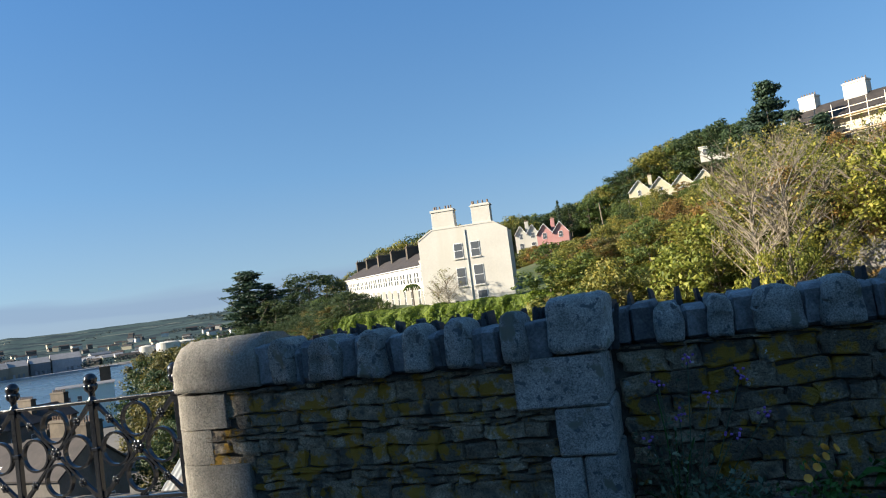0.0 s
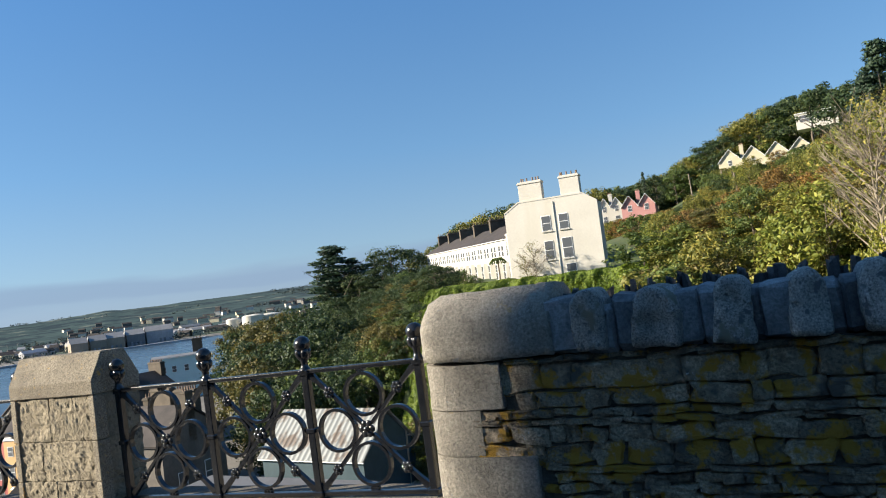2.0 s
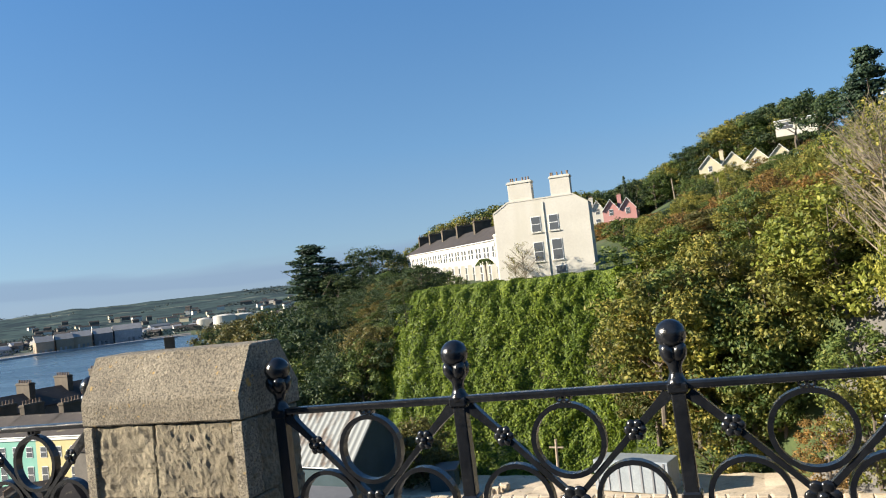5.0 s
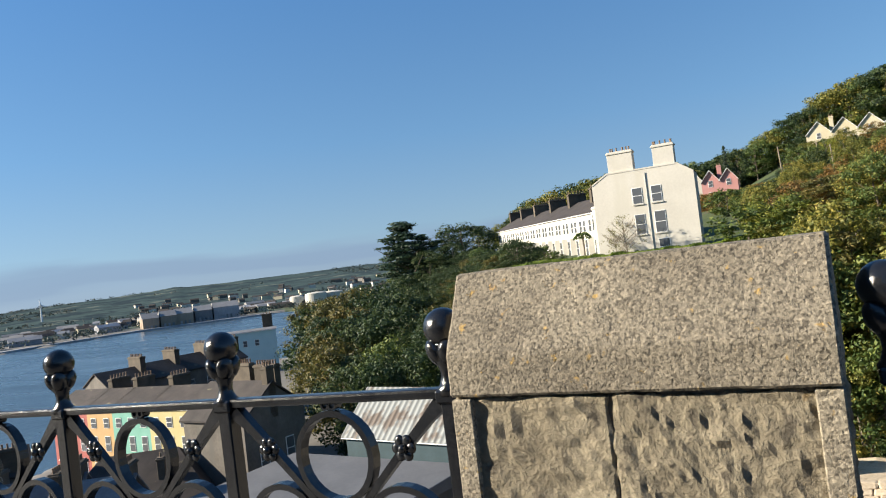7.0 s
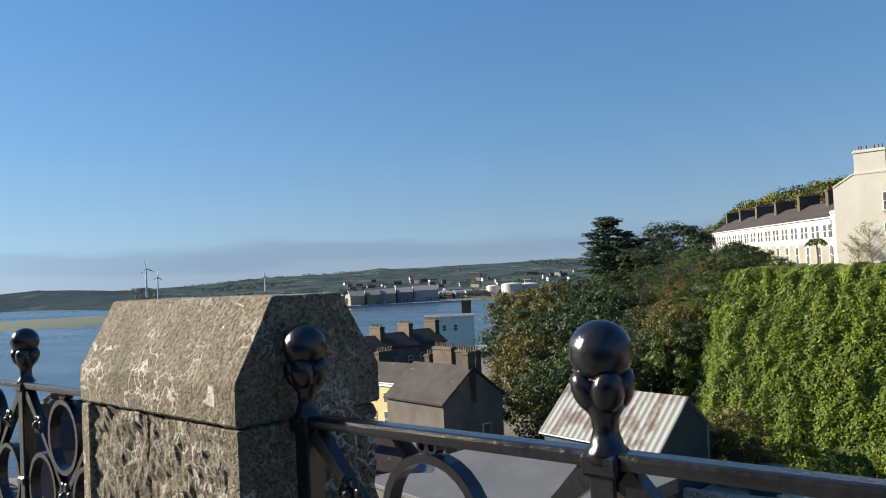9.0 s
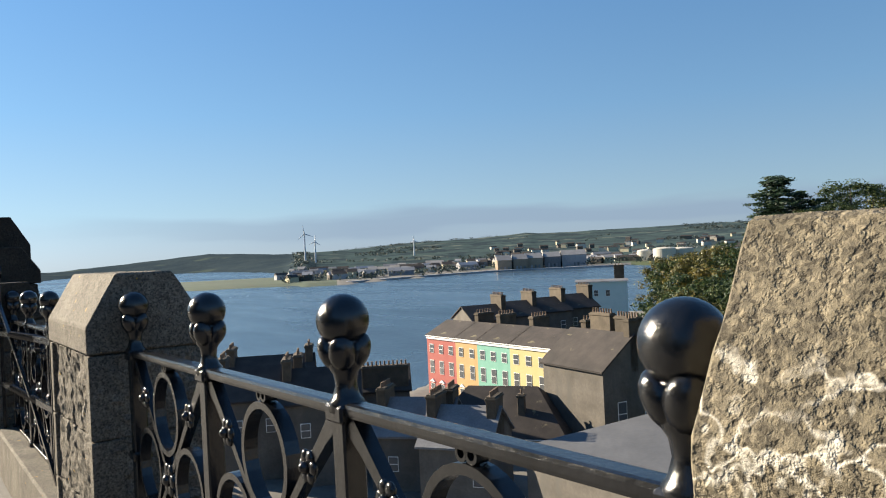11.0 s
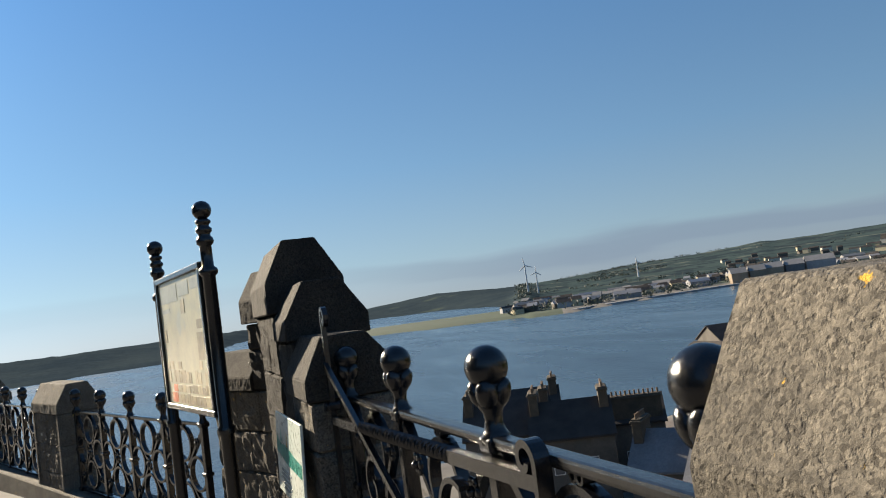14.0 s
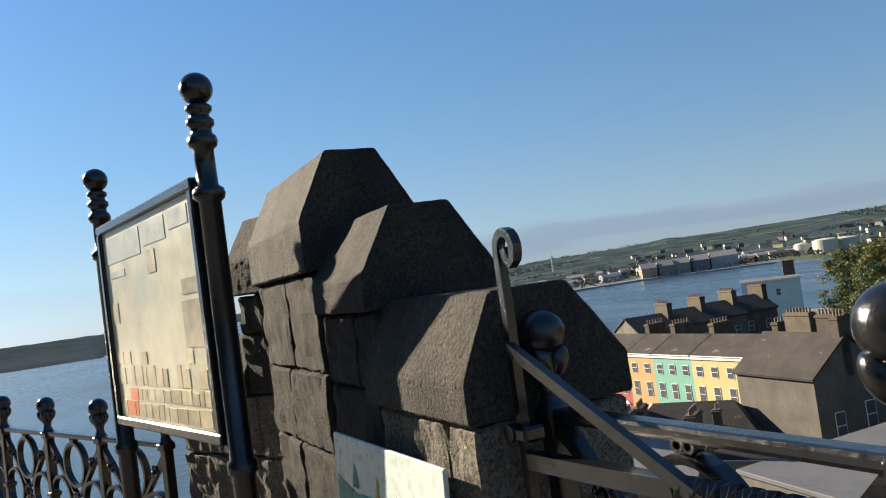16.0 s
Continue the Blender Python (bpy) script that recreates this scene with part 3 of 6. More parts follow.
for lo, hi in (((-1.135, -0.045, 0.95), (-0.035, 0.01, 0.985)), ((-1.135, -0.045, 1.73), (-0.035, 0.01, 1.765)), ((-1.135, -0.045, 0.985), (-1.1, 0.01, 1.73)), ((-0.07, -0.045, 0.985), (-0.035, 0.01, 1.73))):
    part("frame", bbox(lo, hi, 0.005), IRON, sign)
rng = random.Random(5)
for row, tall in enumerate((0.06, 0.05, 0.075, 0.05)):
    x, z = -1.085, 0.995 + (0, 0.066, 0.122, 0.203)[row]
    while x < -0.14:
        w = rng.uniform(0.04, 0.11)
        if rng.random() < (0.95, 0.85, 0.75, 0.35)[row]:
            part("picture", bbox((x, -0.0322, z), (min(x + w, -0.085) - 0.007, -0.03, z + tall * rng.uniform(0.8, 1.0))), PRINT_RED if row < 2 and abs(x + 0.95) < 0.06 else PRINT_PHOTO, board)
        x += w
for lo, hi in (((-0.26, 1.25), (-0.09, 1.4)), ((-0.24, 1.42), (-0.1, 1.47)), ((-1.06, 1.36), (-0.98, 1.44)), ((-0.56, 1.52), (-0.47, 1.6))):
    part("picture", bbox((lo[0], -0.0322, lo[1]), (hi[0], -0.03, hi[1])), PRINT_PHOTO, board)
PRINT_GREY = surface("faded_grey_print", (0.36, 0.38, 0.33), (0.46, 0.48, 0.42), 4, 20, 0.35, 0.0, 0.001)
for lo, hi in (((-1.06, 1.6), (-0.62, 1.7)), ((-0.58, 1.62), (-0.34, 1.7)), ((-0.3, 1.64), (-0.12, 1.7)), ((-1.04, 1.54), (-0.84, 1.565))):
    part("text_bar", bbox((lo[0], -0.0318, lo[1]), (hi[0], -0.03, hi[1])), PRINT_GREY, board)

# ---- small printed panel leaning on the corner pier ----
PANEL_WHITE = surface("white_panel", (0.5, 0.6, 0.56), (0.66, 0.71, 0.66), 3, 30, 0.3, 0.0, 0.001)
PANEL_TEAL = surface("teal_print", (0.05, 0.44, 0.38), (0.22, 0.62, 0.54), 7, 14, 0.3, 0.0, 0.001)
PANEL_YELLOW = surface("yellow_print", (0.7, 0.5, 0.05), (0.8, 0.65, 0.1), 5, 14, 0.3, 0.0, 0.001)
PANEL_INK = surface("grey_ink", (0.2, 0.25, 0.25), (0.3, 0.33, 0.33), 5, 30, 0.5, 0.0, 0.001)
panel = thing("notice_panel", pose(-9.29, 0.1, 0.47, 0, 0, 1.5) @ pose(0, 0, 0, -3, 0, 0), "white notice panel printed with a teal harbour scene", "sign")
part("plate", bbox((0, -0.008, -0.02), (0.7, 0.004, 0.36), 0.003), PANEL_WHITE, panel)
bm = bmesh.new()
vs = [bm.verts.new((x, -0.0095, z)) for x, z in ((0.02, 0.17), (0.3, 0.14), (0.68, 0.13), (0.68, 0.19), (0.5, 0.2), (0.36, 0.215), (0.27, 0.225), (0.16, 0.215), (0.02, 0.245))]
bm.faces.new(vs)
bmesh.ops.solidify(bm, geom=bm.faces[:], thickness=0.0012)
part("picture", bm, PANEL_TEAL, panel)
for pts, mat_ in ((((0.3, 0.22), (0.33, 0.22), (0.325, 0.29)), PANEL_YELLOW), (((0.14, 0.23), (0.19, 0.23), (0.16, 0.3)), PANEL_TEAL)):
    bm = bmesh.new()
    bm.faces.new([bm.verts.new((x, -0.0105, z)) for x, z in pts])
    bmesh.ops.solidify(bm, geom=bm.faces[:], thickness=0.001)
    part("sail", bm, mat_, panel)
for k in range(5):
    part("text_bar", bbox((0.12, -0.0105, 0.09 - k * 0.02), (0.4 - 0.03 * (k % 3), -0.0085, 0.1 - k * 0.02)), PANEL_INK, panel)

# ---- rubble wall with granite quoins and upright coping stones ----
WALL = thing("rubble_wall", pose(0, 0, 0.035), "dark mossy rubble wall with granite quoins and upright coping", "wall", kind="structure")


def front_y(x):
    """The wall's face comes forward slightly along its length, and is rounded at the railing end."""
    if x < 3.95:
        return 0.07 + 0.2 - math.sqrt(max(0.16 - (3.98 - x) ** 2, 0)) * 0.5
    return 0.07 - 0.048 * (x - 3.95)


def rounded_block(x_end, z0, z1, x0=3.58, bulge=0.0, seed=1, amp=0.006):
    """A block with a half-round end in plan, from the round end at x0 to x_end."""
    bm = bmesh.new()
    plan = []
    r = 0.24
    for k in range(11):
        a = -math.pi / 2 - math.pi * k / 10
        plan.append((x0 + r + r * math.cos(a), 0.3 + r * math.sin(a) * 0.97))
    plan = [(x_end, front_y(x_end) - bulge)] + [(x, y - bulge * (1 if y < 0.3 else -1)) for x, y in plan] + [(x_end, 0.54 + bulge)]
    lo = [bm.verts.new((x, y, z0)) for x, y in plan]
    hi = [bm.verts.new((x, y, z1)) for x, y in plan]
    loft_faces(bm, lo, hi)
    bm.faces.new(hi), bm.faces.new(lo[::-1])
    bmesh.ops.recalc_face_normals(bm, faces=bm.faces)
    return bm


bm = roughen(rounded_block(4.36, 1.062, 1.4, 3.575, 0.015), 0.05, 0.0)
for v in bm.verts:
    t = max(0.0, (v.co.z - 1.17) / 0.23)
    keep = 1 - 0.62 * (1 - math.sqrt(max(0.0, 1 - 0.98 * t * t)))
    v.co.y = 0.3 + (v.co.y - 0.3) * keep
    if v.co.x < 3.83:
        v.co.x = 3.83 + (v.co.x - 3.83) * keep
bm.normal_update()
off = Vector((4, 1, 2))
for v in bm.verts:
    v.co += v.normal * (0.014 * noise.noise(v.co * 7 + off) + 0.01 * noise.noise(v.co * 19 + off))
part("end_coping", bm, GRANITE, WALL, "rounded granite end stone", True)
for x_end, z0, z1 in ((4.06, 0.812, 1.04), (3.93, 0.58, 0.806), (4.2, 0.3, 0.574), (3.95, 0.02, 0.294)):
    part("quoin", roughen(rounded_block(x_end, z0, z1, seed=int(z0 * 9)), 0.09, 0.006, 12, z0), GRANITE, WALL)
for x0, x1, z0, z1 in ((6.05, 6.56, 0.79, 1.075), (6.26, 6.57, 0.52, 0.784), (6.2, 6.38, 0.25, 0.514), (6.386, 6.58, 0.25, 0.514), (6.1, 6.58, 0.0, 0.244)):
    part("quoin", roughen(bbox((x0, -0.06, z0), (x1, 0.5, z1 - 0.004), 0.012), 0.07, 0.008, 12, x0 + z0), GRANITE_PALE, WALL)
bm = bmesh.new()
plan = [(3.9, 0.125), (5.0, 0.07), (6.5, 0.0), (6.5, 0.5), (3.9, 0.5)]
lo, hi = [bm.verts.new((x, y, 0)) for x, y in plan], [bm.verts.new((x, y, 1.05)) for x, y in plan]
loft_faces(bm, lo, hi), bm.faces.new(hi), bm.faces.new(lo[::-1])
bmesh.ops.recalc_face_normals(bm, faces=bm.faces)
part("core", bm, MORTAR, WALL)
bm = bbox((6.28, -0.085, 1.085), (6.61, 0.42, 1.4), 0.05, 3)
part("pillar_stone", roughen(bm, 0.035, 0.022, 9, 9), GRANITE_PALE, WALL, "large rounded granite corner stone", True)


def stone_mesh(seed, n=1, round_top=False):
    """An uneven stone one unit large, standing on z = 0."""
    bm = bbox((-0.5, -0.5, 0), (0.5, 0.5, 1), 0.12, 1)
    if round_top:
        for v in bm.verts:
            if v.co.z > 0.6:
                v.co.x *= 0.86
                v.co.y *= 0.8
            if v.co.z > 0.95:
                v.co.z += 0.06 * (1 - abs(v.co.x) * 2)
    off = Vector((seed * 7.3, seed, seed * 3.1))
    for v in bm.verts:
        v.co += Vector((noise.noise(v.co * 1.7 + off), noise.noise(v.co * 1.7 + off * 2), 0.6 * noise.noise(v.co * 1.7 - off))) * 0.2
    return bm


def rubble_mesh(seed):
    """A split stone one unit large with a skewed, uneven outline and a broken face."""
    bm = bbox((-0.5, -0.5, 0), (0.5, 0.5, 1), 0.07, 1)
    bmesh.ops.subdivide_edges(bm, edges=[e for e in bm.edges if e.calc_length() > 0.5], cuts=2, use_grid_fill=True)
    off = Vector((seed * 7.3, seed, seed * 3.1))
    skew = 0.35 * noise.noise(off * 0.7)
    for v in bm.verts:
        v.co.x += skew * (v.co.z - 0.5) * 0.6
        v.co.z += 0.22 * noise.noise(off * 1.3) * v.co.x
        v.co += Vector((noise.noise(v.co * 1.9 + off), 0.5 * noise.noise(v.co * 2.6 + off * 2), noise.noise(v.co * 1.9 - off))) * 0.17
    return bm


STONES = [mesh_of(rubble_mesh(k + 1), RUBBLE) for k in range(14)]


def rubble_face(parent, x0, x1, z0, z1, face, seed, z_slope=0.0, blocked=(), tall=(0.03, 0.14)):
    """Courses of rough flat stones over a face; blocked: boxes kept clear."""
    rng = random.Random(seed)
    z = z0
    while z < z1 - 0.02:
        h = min(rng.uniform(*tall), z1 - z)
        x = x0
        while x < x1:
            w = rng.uniform(0.07, 0.25) * (0.75 + h * 3.5)
            w = min(w, x1 - x + 0.02)
            c = x + w / 2
            if not any(a < c < b and p < z + h / 2 < q for a, b, p, q in blocked):
                hh = h * rng.uniform(0.9, 1.1)
                m = pose(c, face(c) + 0.122 + rng.uniform(-0.014, 0.018), z, rng.uniform(-3, 3), rng.uniform(-8, 8), 0) @ Matrix.Diagonal((w + 0.004, 0.22, hh - 0.006, 1))
                piece("stone", rng.choice(STONES), m, parent)
            x += w
        z += h


rubble_face(WALL, 3.88, 6.56, 0.02, 1.05, front_y, 7, blocked=((3.5, 4.06, 0.81, 1.1), (3.5, 3.93, 0.57, 0.81), (3.5, 4.2, 0.3, 0.57), (3.5, 3.95, 0, 0.3), (6.05, 6.7, 0.79, 1.1), (6.26, 6.7, 0.52, 0.79), (6.2, 6.7, 0.0, 0.52)))
def coping_mesh(k):
    """A hewn upright stone one unit large, rounded over its top, with a rough broken face."""
    bm = bbox((-0.5, -0.5, 0), (0.5, 0.5, 1), 0.12, 2)
    roughen(bm, 0.16, 0.0)
    for v in bm.verts:
        v.co.x *= 1 - 0.1 * v.co.z * v.co.z
        v.co.z -= 0.22 * abs(v.co.x * 2) ** 2.5 * (v.co.z > 0.6)
        q = v.co + Vector((k * 3.1, k, 7))
        v.co += Vector((noise.noise(q * 1.5), noise.noise(q * 1.5 + Vector((0, 5, 0))), 0.5 * noise.noise(q * 1.5 - Vector((3, 0, 0))))) * 0.1
        v.co += Vector((noise.noise(q * 5), noise.noise(q * 5 + Vector((9, 0, 0))), 0.5 * noise.noise(q * 5.3))) * 0.055
    return bm


COPING = [mesh_of(coping_mesh(k * 3 + 1), GRANITE_PALE, True) for k in range(6)]
DARK_COPING = [mesh_of(stone_mesh(k + 40, 1), SHALE) for k in range(4)]
SHARD = []
for k in range(5):
    bm = bmesh.new()
    box(bm, (-0.5, -0.5, 0), (0.5, 0.5, 1))
    for v in bm.verts:
        if v.co.z > 0.5:
            v.co.x *= 0.1 + 0.07 * k
            v.co.y *= 0.7
            v.co.x += 0.1 * (k - 2)
            v.co.z += 0.15 * noise.noise(v.co * 3 + Vector((k, 0, 0)))
    SHARD.append(mesh_of(bm, DARK_SLATE))
rng = random.Random(21)
# (start, width, height) of the pale upright stones, with dark ones set back between them
for x, w, h in ((4.47, 0.165, 0.295), (4.75, 0.22, 0.27), (5.09, 0.18, 0.285), (5.4, 0.155, 0.275), (5.67, 0.155, 0.29), (6.01, 0.145, 0.29)):
    piece("coping_stone", rng.choice(COPING), pose(x + w / 2, 0.16 - 0.05 * (x - 4), 1.06, 0, rng.uniform(-3, 3), rng.uniform(-4, 4)) @ Matrix.Diagonal((w, 0.34, h, 1)), WALL)
x = 4.34
while x < 6.2:
    w = rng.uniform(0.1, 0.17)
    piece("coping_stone", rng.choice(DARK_COPING), pose(x + w / 2, 0.25 - 0.045 * (x - 4), 1.05, 0, 0, rng.uniform(-5, 5)) @ Matrix.Diagonal((w * 1.05, 0.34, rng.uniform(0.22, 0.28), 1)), WALL)
    x += w
x = 4.1
while x < 6.6:
    w = rng.uniform(0.035, 0.08)
    piece("shard", rng.choice(SHARD), pose(x, 0.4 + rng.uniform(-0.04, 0.04), 1.05, 0, rng.uniform(-12, 12), rng.uniform(-20, 20)) @ Matrix.Diagonal((w, 0.14, rng.uniform(0.25, 0.315), 1)), WALL)
    x += w * 0.42

BACK = thing("back_wall", pose(0, 0, 0), "shaded rubble garden wall with rounded coping and pale lichen", "wall", kind="structure")
part("core", bbox((6.5, 0.515, 0), (12, 0.95, 1.08)), MORTAR, BACK)
rubble_face(BACK, 6.6, 10.2, 0.02, 1.08, lambda x: 0.46, 13, tall=(0.05, 0.15))
for x, w, h in ((6.83, 0.17, 0.24), (7.14, 0.14, 0.25), (7.4, 0.28, 0.27), (7.76, 0.22, 0.28), (8.1, 0.22, 0.28), (8.45, 0.2, 0.28), (8.8, 0.25, 0.28), (9.2, 0.2, 0.28)):
    piece("coping_stone", rng.choice(COPING), pose(x + w / 2, 0.58, 1.08, 0, rng.uniform(-3, 3), rng.uniform(-4, 4)) @ Matrix.Diagonal((w, 0.34, h, 1)), BACK)
x = 6.6
while x < 10:
    w = rng.uniform(0.1, 0.18)
    piece("coping_stone", rng.choice(DARK_COPING), pose(x + w / 2, 0.66, 1.08, 0, 0, rng.uniform(-5, 5)) @ Matrix.Diagonal((w, 0.34, rng.uniform(0.2, 0.26), 1)), BACK)
    piece("shard", rng.choice(SHARD), pose(x, 0.84, 1.08, 0, rng.uniform(-12, 12), rng.uniform(-20, 20)) @ Matrix.Diagonal((w * 0.45, 0.14, rng.uniform(0.26, 0.33), 1)), BACK)
    x += w

# ---- land and water ----
SEA = -25.0
# far land: the blue of distance haze is mixed into these two base colours
HAZED_FIELD = surface("hazed_far_fields", (0.046, 0.07, 0.074), (0.07, 0.1, 0.096), 0.006, 0.05, 1.0, 0.0, 0.1, [((0.036, 0.052, 0.06), 0.011, 0.52), ((0.12, 0.138, 0.12), 0.009, 0.6), ((0.045, 0.062, 0.066), 0.02, 0.56)], spec=0.0)
HAZED_WOODED = surface("far_woods", (0.032, 0.048, 0.06), (0.05, 0.068, 0.075), 0.012, 0.1, 1.0, 0.0, 0.1, [((0.07, 0.09, 0.08), 0.006, 0.64)], spec=0.0)
TOWN_GROUND = surface("town_ground", (0.09, 0.085, 0.08), (0.2, 0.185, 0.16), 0.06, 1.2, 0.95, 0.2, 0.05)
BANK = surface("grassy_bank", (0.03, 0.05, 0.014), (0.07, 0.09, 0.028), 0.12, 2.5, 0.95, 0.4, 0.2, [((0.09, 0.075, 0.04), 0.2, 0.62)])
SHORE = surface("shore_grass", (0.03, 0.054, 0.03), (0.055, 0.08, 0.042), 0.02, 0.3, 0.95, 0.0, 0.1, [((0.065, 0.065, 0.045), 0.03, 0.64)])


def smooth(a, b, t):
    t = min(max((t - a) / (b - a), 0.0), 1.0)
    return t * t * (3 - 2 * t)


def along(x, xs, ys):
    return float(np.interp(x, xs, ys))


def hill(x, y):
    """The wooded hill on which the white terrace stands."""
    rise = 0.2 * max(0.0, x + 9) * smooth(40, 95, y) + (0.1 * smooth(-45, 0, x) + 0.05) * max(0.0, y - 98)
    if x < -40:
        rise = min(rise, 0.012 * max(0, y - 90)) + 0.14 * max(0.0, y - 200 + 0.2 * (x + 77))
    toe = 63 + max(0.0, -32 - x) * 0.9 - 1.1 * max(0.0, x) + 5 * noise.noise(Vector((x * 0.05, 2, 0)))
    crest = 81 + max(0.0, -32 - x) * 1.6 - 1.0 * max(0.0, x)
    s = smooth(toe, crest, y) * smooth(-135, -95, x)
    az, r = math.degrees(math.atan2(5 - x, y + 3)), math.hypot(x - 5, y + 3)
    line = along(az, [-40, -16, -10, -4, 0, 3.2, 6, 9, 17, 20, 22, 24], [6.5, 6.5, 7.0, 7.8, 7.2, 5.6, 4.7, 4.0, 3.4, 3.0, 2.4, 1.0])
    rise = min(rise, 1.0 + r * math.tan(radians(line)))
    return -19.5 + (min(rise, 70) + 19.9) * s


def land(az, r):
    """Ground height at an azimuth (degrees to the left of +y) and a distance."""
    x, y = -math.sin(radians(az)) * r, math.cos(radians(az)) * r
    wob = noise.noise(Vector((az * 0.25, r * 0.002, 5)))
    near = hill(x, y) if y > 18 else -20.5
    if y <= 0 and abs(x) < 35:
        near = -20.5
    if az < 28 or az > 150:
        if az > 150 or r < 600:
            return near
        return max(near, -20.0) if r < 700 else near * smooth(1500, 700, r) + (1.4 + r * 0.011 + wob * 6) * smooth(700, 2800, r)
    shore = along(az, [28, 32, 48, 52, 60, 110, 150], [400, 260, 240, 150, 118, 105, 300]) + wob * 8
    coast = along(az, [28, 34, 40, 50, 60, 64.5, 65.5, 71, 80, 86, 89, 96, 120, 150], [520, 760, 850, 830, 690, 650, 1250, 1800, 2000, 1300, 800, 800, 700, 600]) + wob * 14
    top = along(az, [28, 36, 40, 44, 46.5, 47.6, 49, 52, 56, 61, 65, 69, 71, 73, 77, 80.6, 86, 91, 96, 102, 112], [1.02, 1.02, 0.96, 0.9, 0.92, 1.0, 0.86, 0.75, 0.68, 0.34, 0.24, 0.42, 0.5, 0.36, 0.0, -0.24, -0.28, -0.26, -0.2, -0.28, -0.28])
    back = along(az, [28, 60, 66, 74, 82, 86, 96], [3000, 2900, 2300, 2500, 2400, 1700, 1250])
    if r < shore:
        return near * (1 - smooth(shore - 12, shore, r)) + (SEA - 2) * smooth(shore - 12, shore, r)
    if r < coast - 8:
        spit = smooth(61, 64, az) * (1 - smooth(78.5, 80.5, az))
        mid, half = along(az, [63, 72, 80], [850, 865, 885]), along(az, [63, 72, 80], [180, 180, 110])
        return SEA - 3 + spit * 4.6 * (1 - smooth(half * 0.75, half, abs(r - mid + wob * 10)))
    crest = 1.4 + back * math.tan(radians(top)) + wob * 2 + 2 * noise.noise(Vector((az * 1.3, 0, 2)))
    base = SEA - 2 + 4.2 * smooth(coast - 8, coast + 10, r)
    return base + (crest - base) * smooth(coast + (350 if az < 64 else 20), back, r) - (r - back) * 0.02 * (r > back)


azs = [a * 0.5 for a in range(-80, 240)] + [a for a in range(120, 320, 5)]
rs = [1.0, 20.0, 40.0] + [40 + 3 * k for k in range(1, 40)] + [160 * 1.055 ** k for k in range(1, 64)]
bm = bmesh.new()
grid = []
for r in rs:
    grid.append([bm.verts.new((-math.sin(radians(a)) * r, math.cos(radians(a)) * r, land(a if a < 200 else a - 360, r))) for a in azs])
for i in range(len(rs) - 1):
    r = rs[i]
    for j in range(len(azs)):
        k = (j + 1) % len(azs)
        f = bm.faces.new((grid[i][j], grid[i][k], grid[i + 1][k], grid[i + 1][j]))
        f.smooth = True
        a, c = azs[j], f.calc_center_median()
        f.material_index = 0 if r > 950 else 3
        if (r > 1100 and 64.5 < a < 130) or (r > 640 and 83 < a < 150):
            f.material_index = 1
        elif 620 < r < 1080 and 62 <= a < 82:
            f.material_index = 3
        if r < 260:
            f.material_index = 4 if (c.y > 62 and c.x > -110 and c.z > -19.3) else 2
        elif r < 950 and a < 40:
            f.material_index = 4
        elif r < 850 and 40 <= a < 62:
            f.material_index = 2
ground = tagged(new("ground", mesh_of(bm, [HAZED_FIELD, HAZED_WOODED, TOWN_GROUND, SHORE, BANK])), "town, wooded hill, shores and low hills round the harbour", "ground", kind="structure")

WATER, n, l, b = principled("harbour_water", 0.12, 0, 0.5)
vec = coords(n, l, (1, 1, 1))
b.inputs["Base Color"].default_value = (0.035, 0.06, 0.085, 1)
b.inputs["IOR"].default_value = 1.33
rip, swell = noise_tex(n, l, vec, 0.35, 4, 0.6), noise_tex(n, l, coords(n, l, (0.3, 1, 1)), 0.02, 3, 0.6)
l.new(ramp(n, l, swell, [(0.35, (0.16,) * 3), (0.65, (0.34,) * 3)]), b.inputs["Roughness"])
bumped(n, l, b, rip, 0.5, 0.6)
bm = bmesh.new()
bmesh.ops.create_circle(bm, cap_ends=True, segments=64, radius=4600)
water = tagged(new("water", mesh_of(bm, WATER)), "calm blue harbour water with faint ripples", "water", kind="structure")
water.location = (0, 0, SEA)

# ---- houses ----
SLATE = surface("slate_roof", (0.026, 0.022, 0.02), (0.058, 0.047, 0.041), 0.5, 6, 0.85, 0.5, 0.03, [((0.15, 0.13, 0.08), 0.8, 0.68)], vary=0.15)
SLATE_GREY = surface("grey_slate_roof", (0.13, 0.13, 0.135), (0.2, 0.2, 0.205), 0.4, 5, 0.7, 0.4, 0.03, vary=0.1)
WHITE_RENDER = surface("white_render", (0.49, 0.46, 0.395), (0.56, 0.53, 0.46), 0.3, 4, 0.85, 0.1, 0.01, streak=((0.49, 0.46, 0.38), 0.6), grain=0.06)
CREAM_RENDER = surface("cream_render", (0.44, 0.39, 0.26), (0.52, 0.46, 0.33), 0.3, 4, 0.85, 0.1, 0.01)
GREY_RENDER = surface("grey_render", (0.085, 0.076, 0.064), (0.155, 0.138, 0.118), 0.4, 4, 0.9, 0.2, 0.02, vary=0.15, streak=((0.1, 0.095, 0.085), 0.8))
# stacks show their unlit sides; that shade is put into this dark brown
SHADED_CHIMNEY = surface("shaded_chimney_render", (0.062, 0.05, 0.036), (0.115, 0.092, 0.066), 0.8, 6, 0.9, 0.3, 0.02, vary=0.15)
BRICK = surface("red_brick", (0.3, 0.1, 0.05), (0.45, 0.17, 0.09), 1.5, 12, 0.9, 0.3, 0.02)
POT = surface("clay_pot", (0.15, 0.1, 0.065), (0.24, 0.165, 0.11), 2, 9, 0.85, 0.2, 0.01)
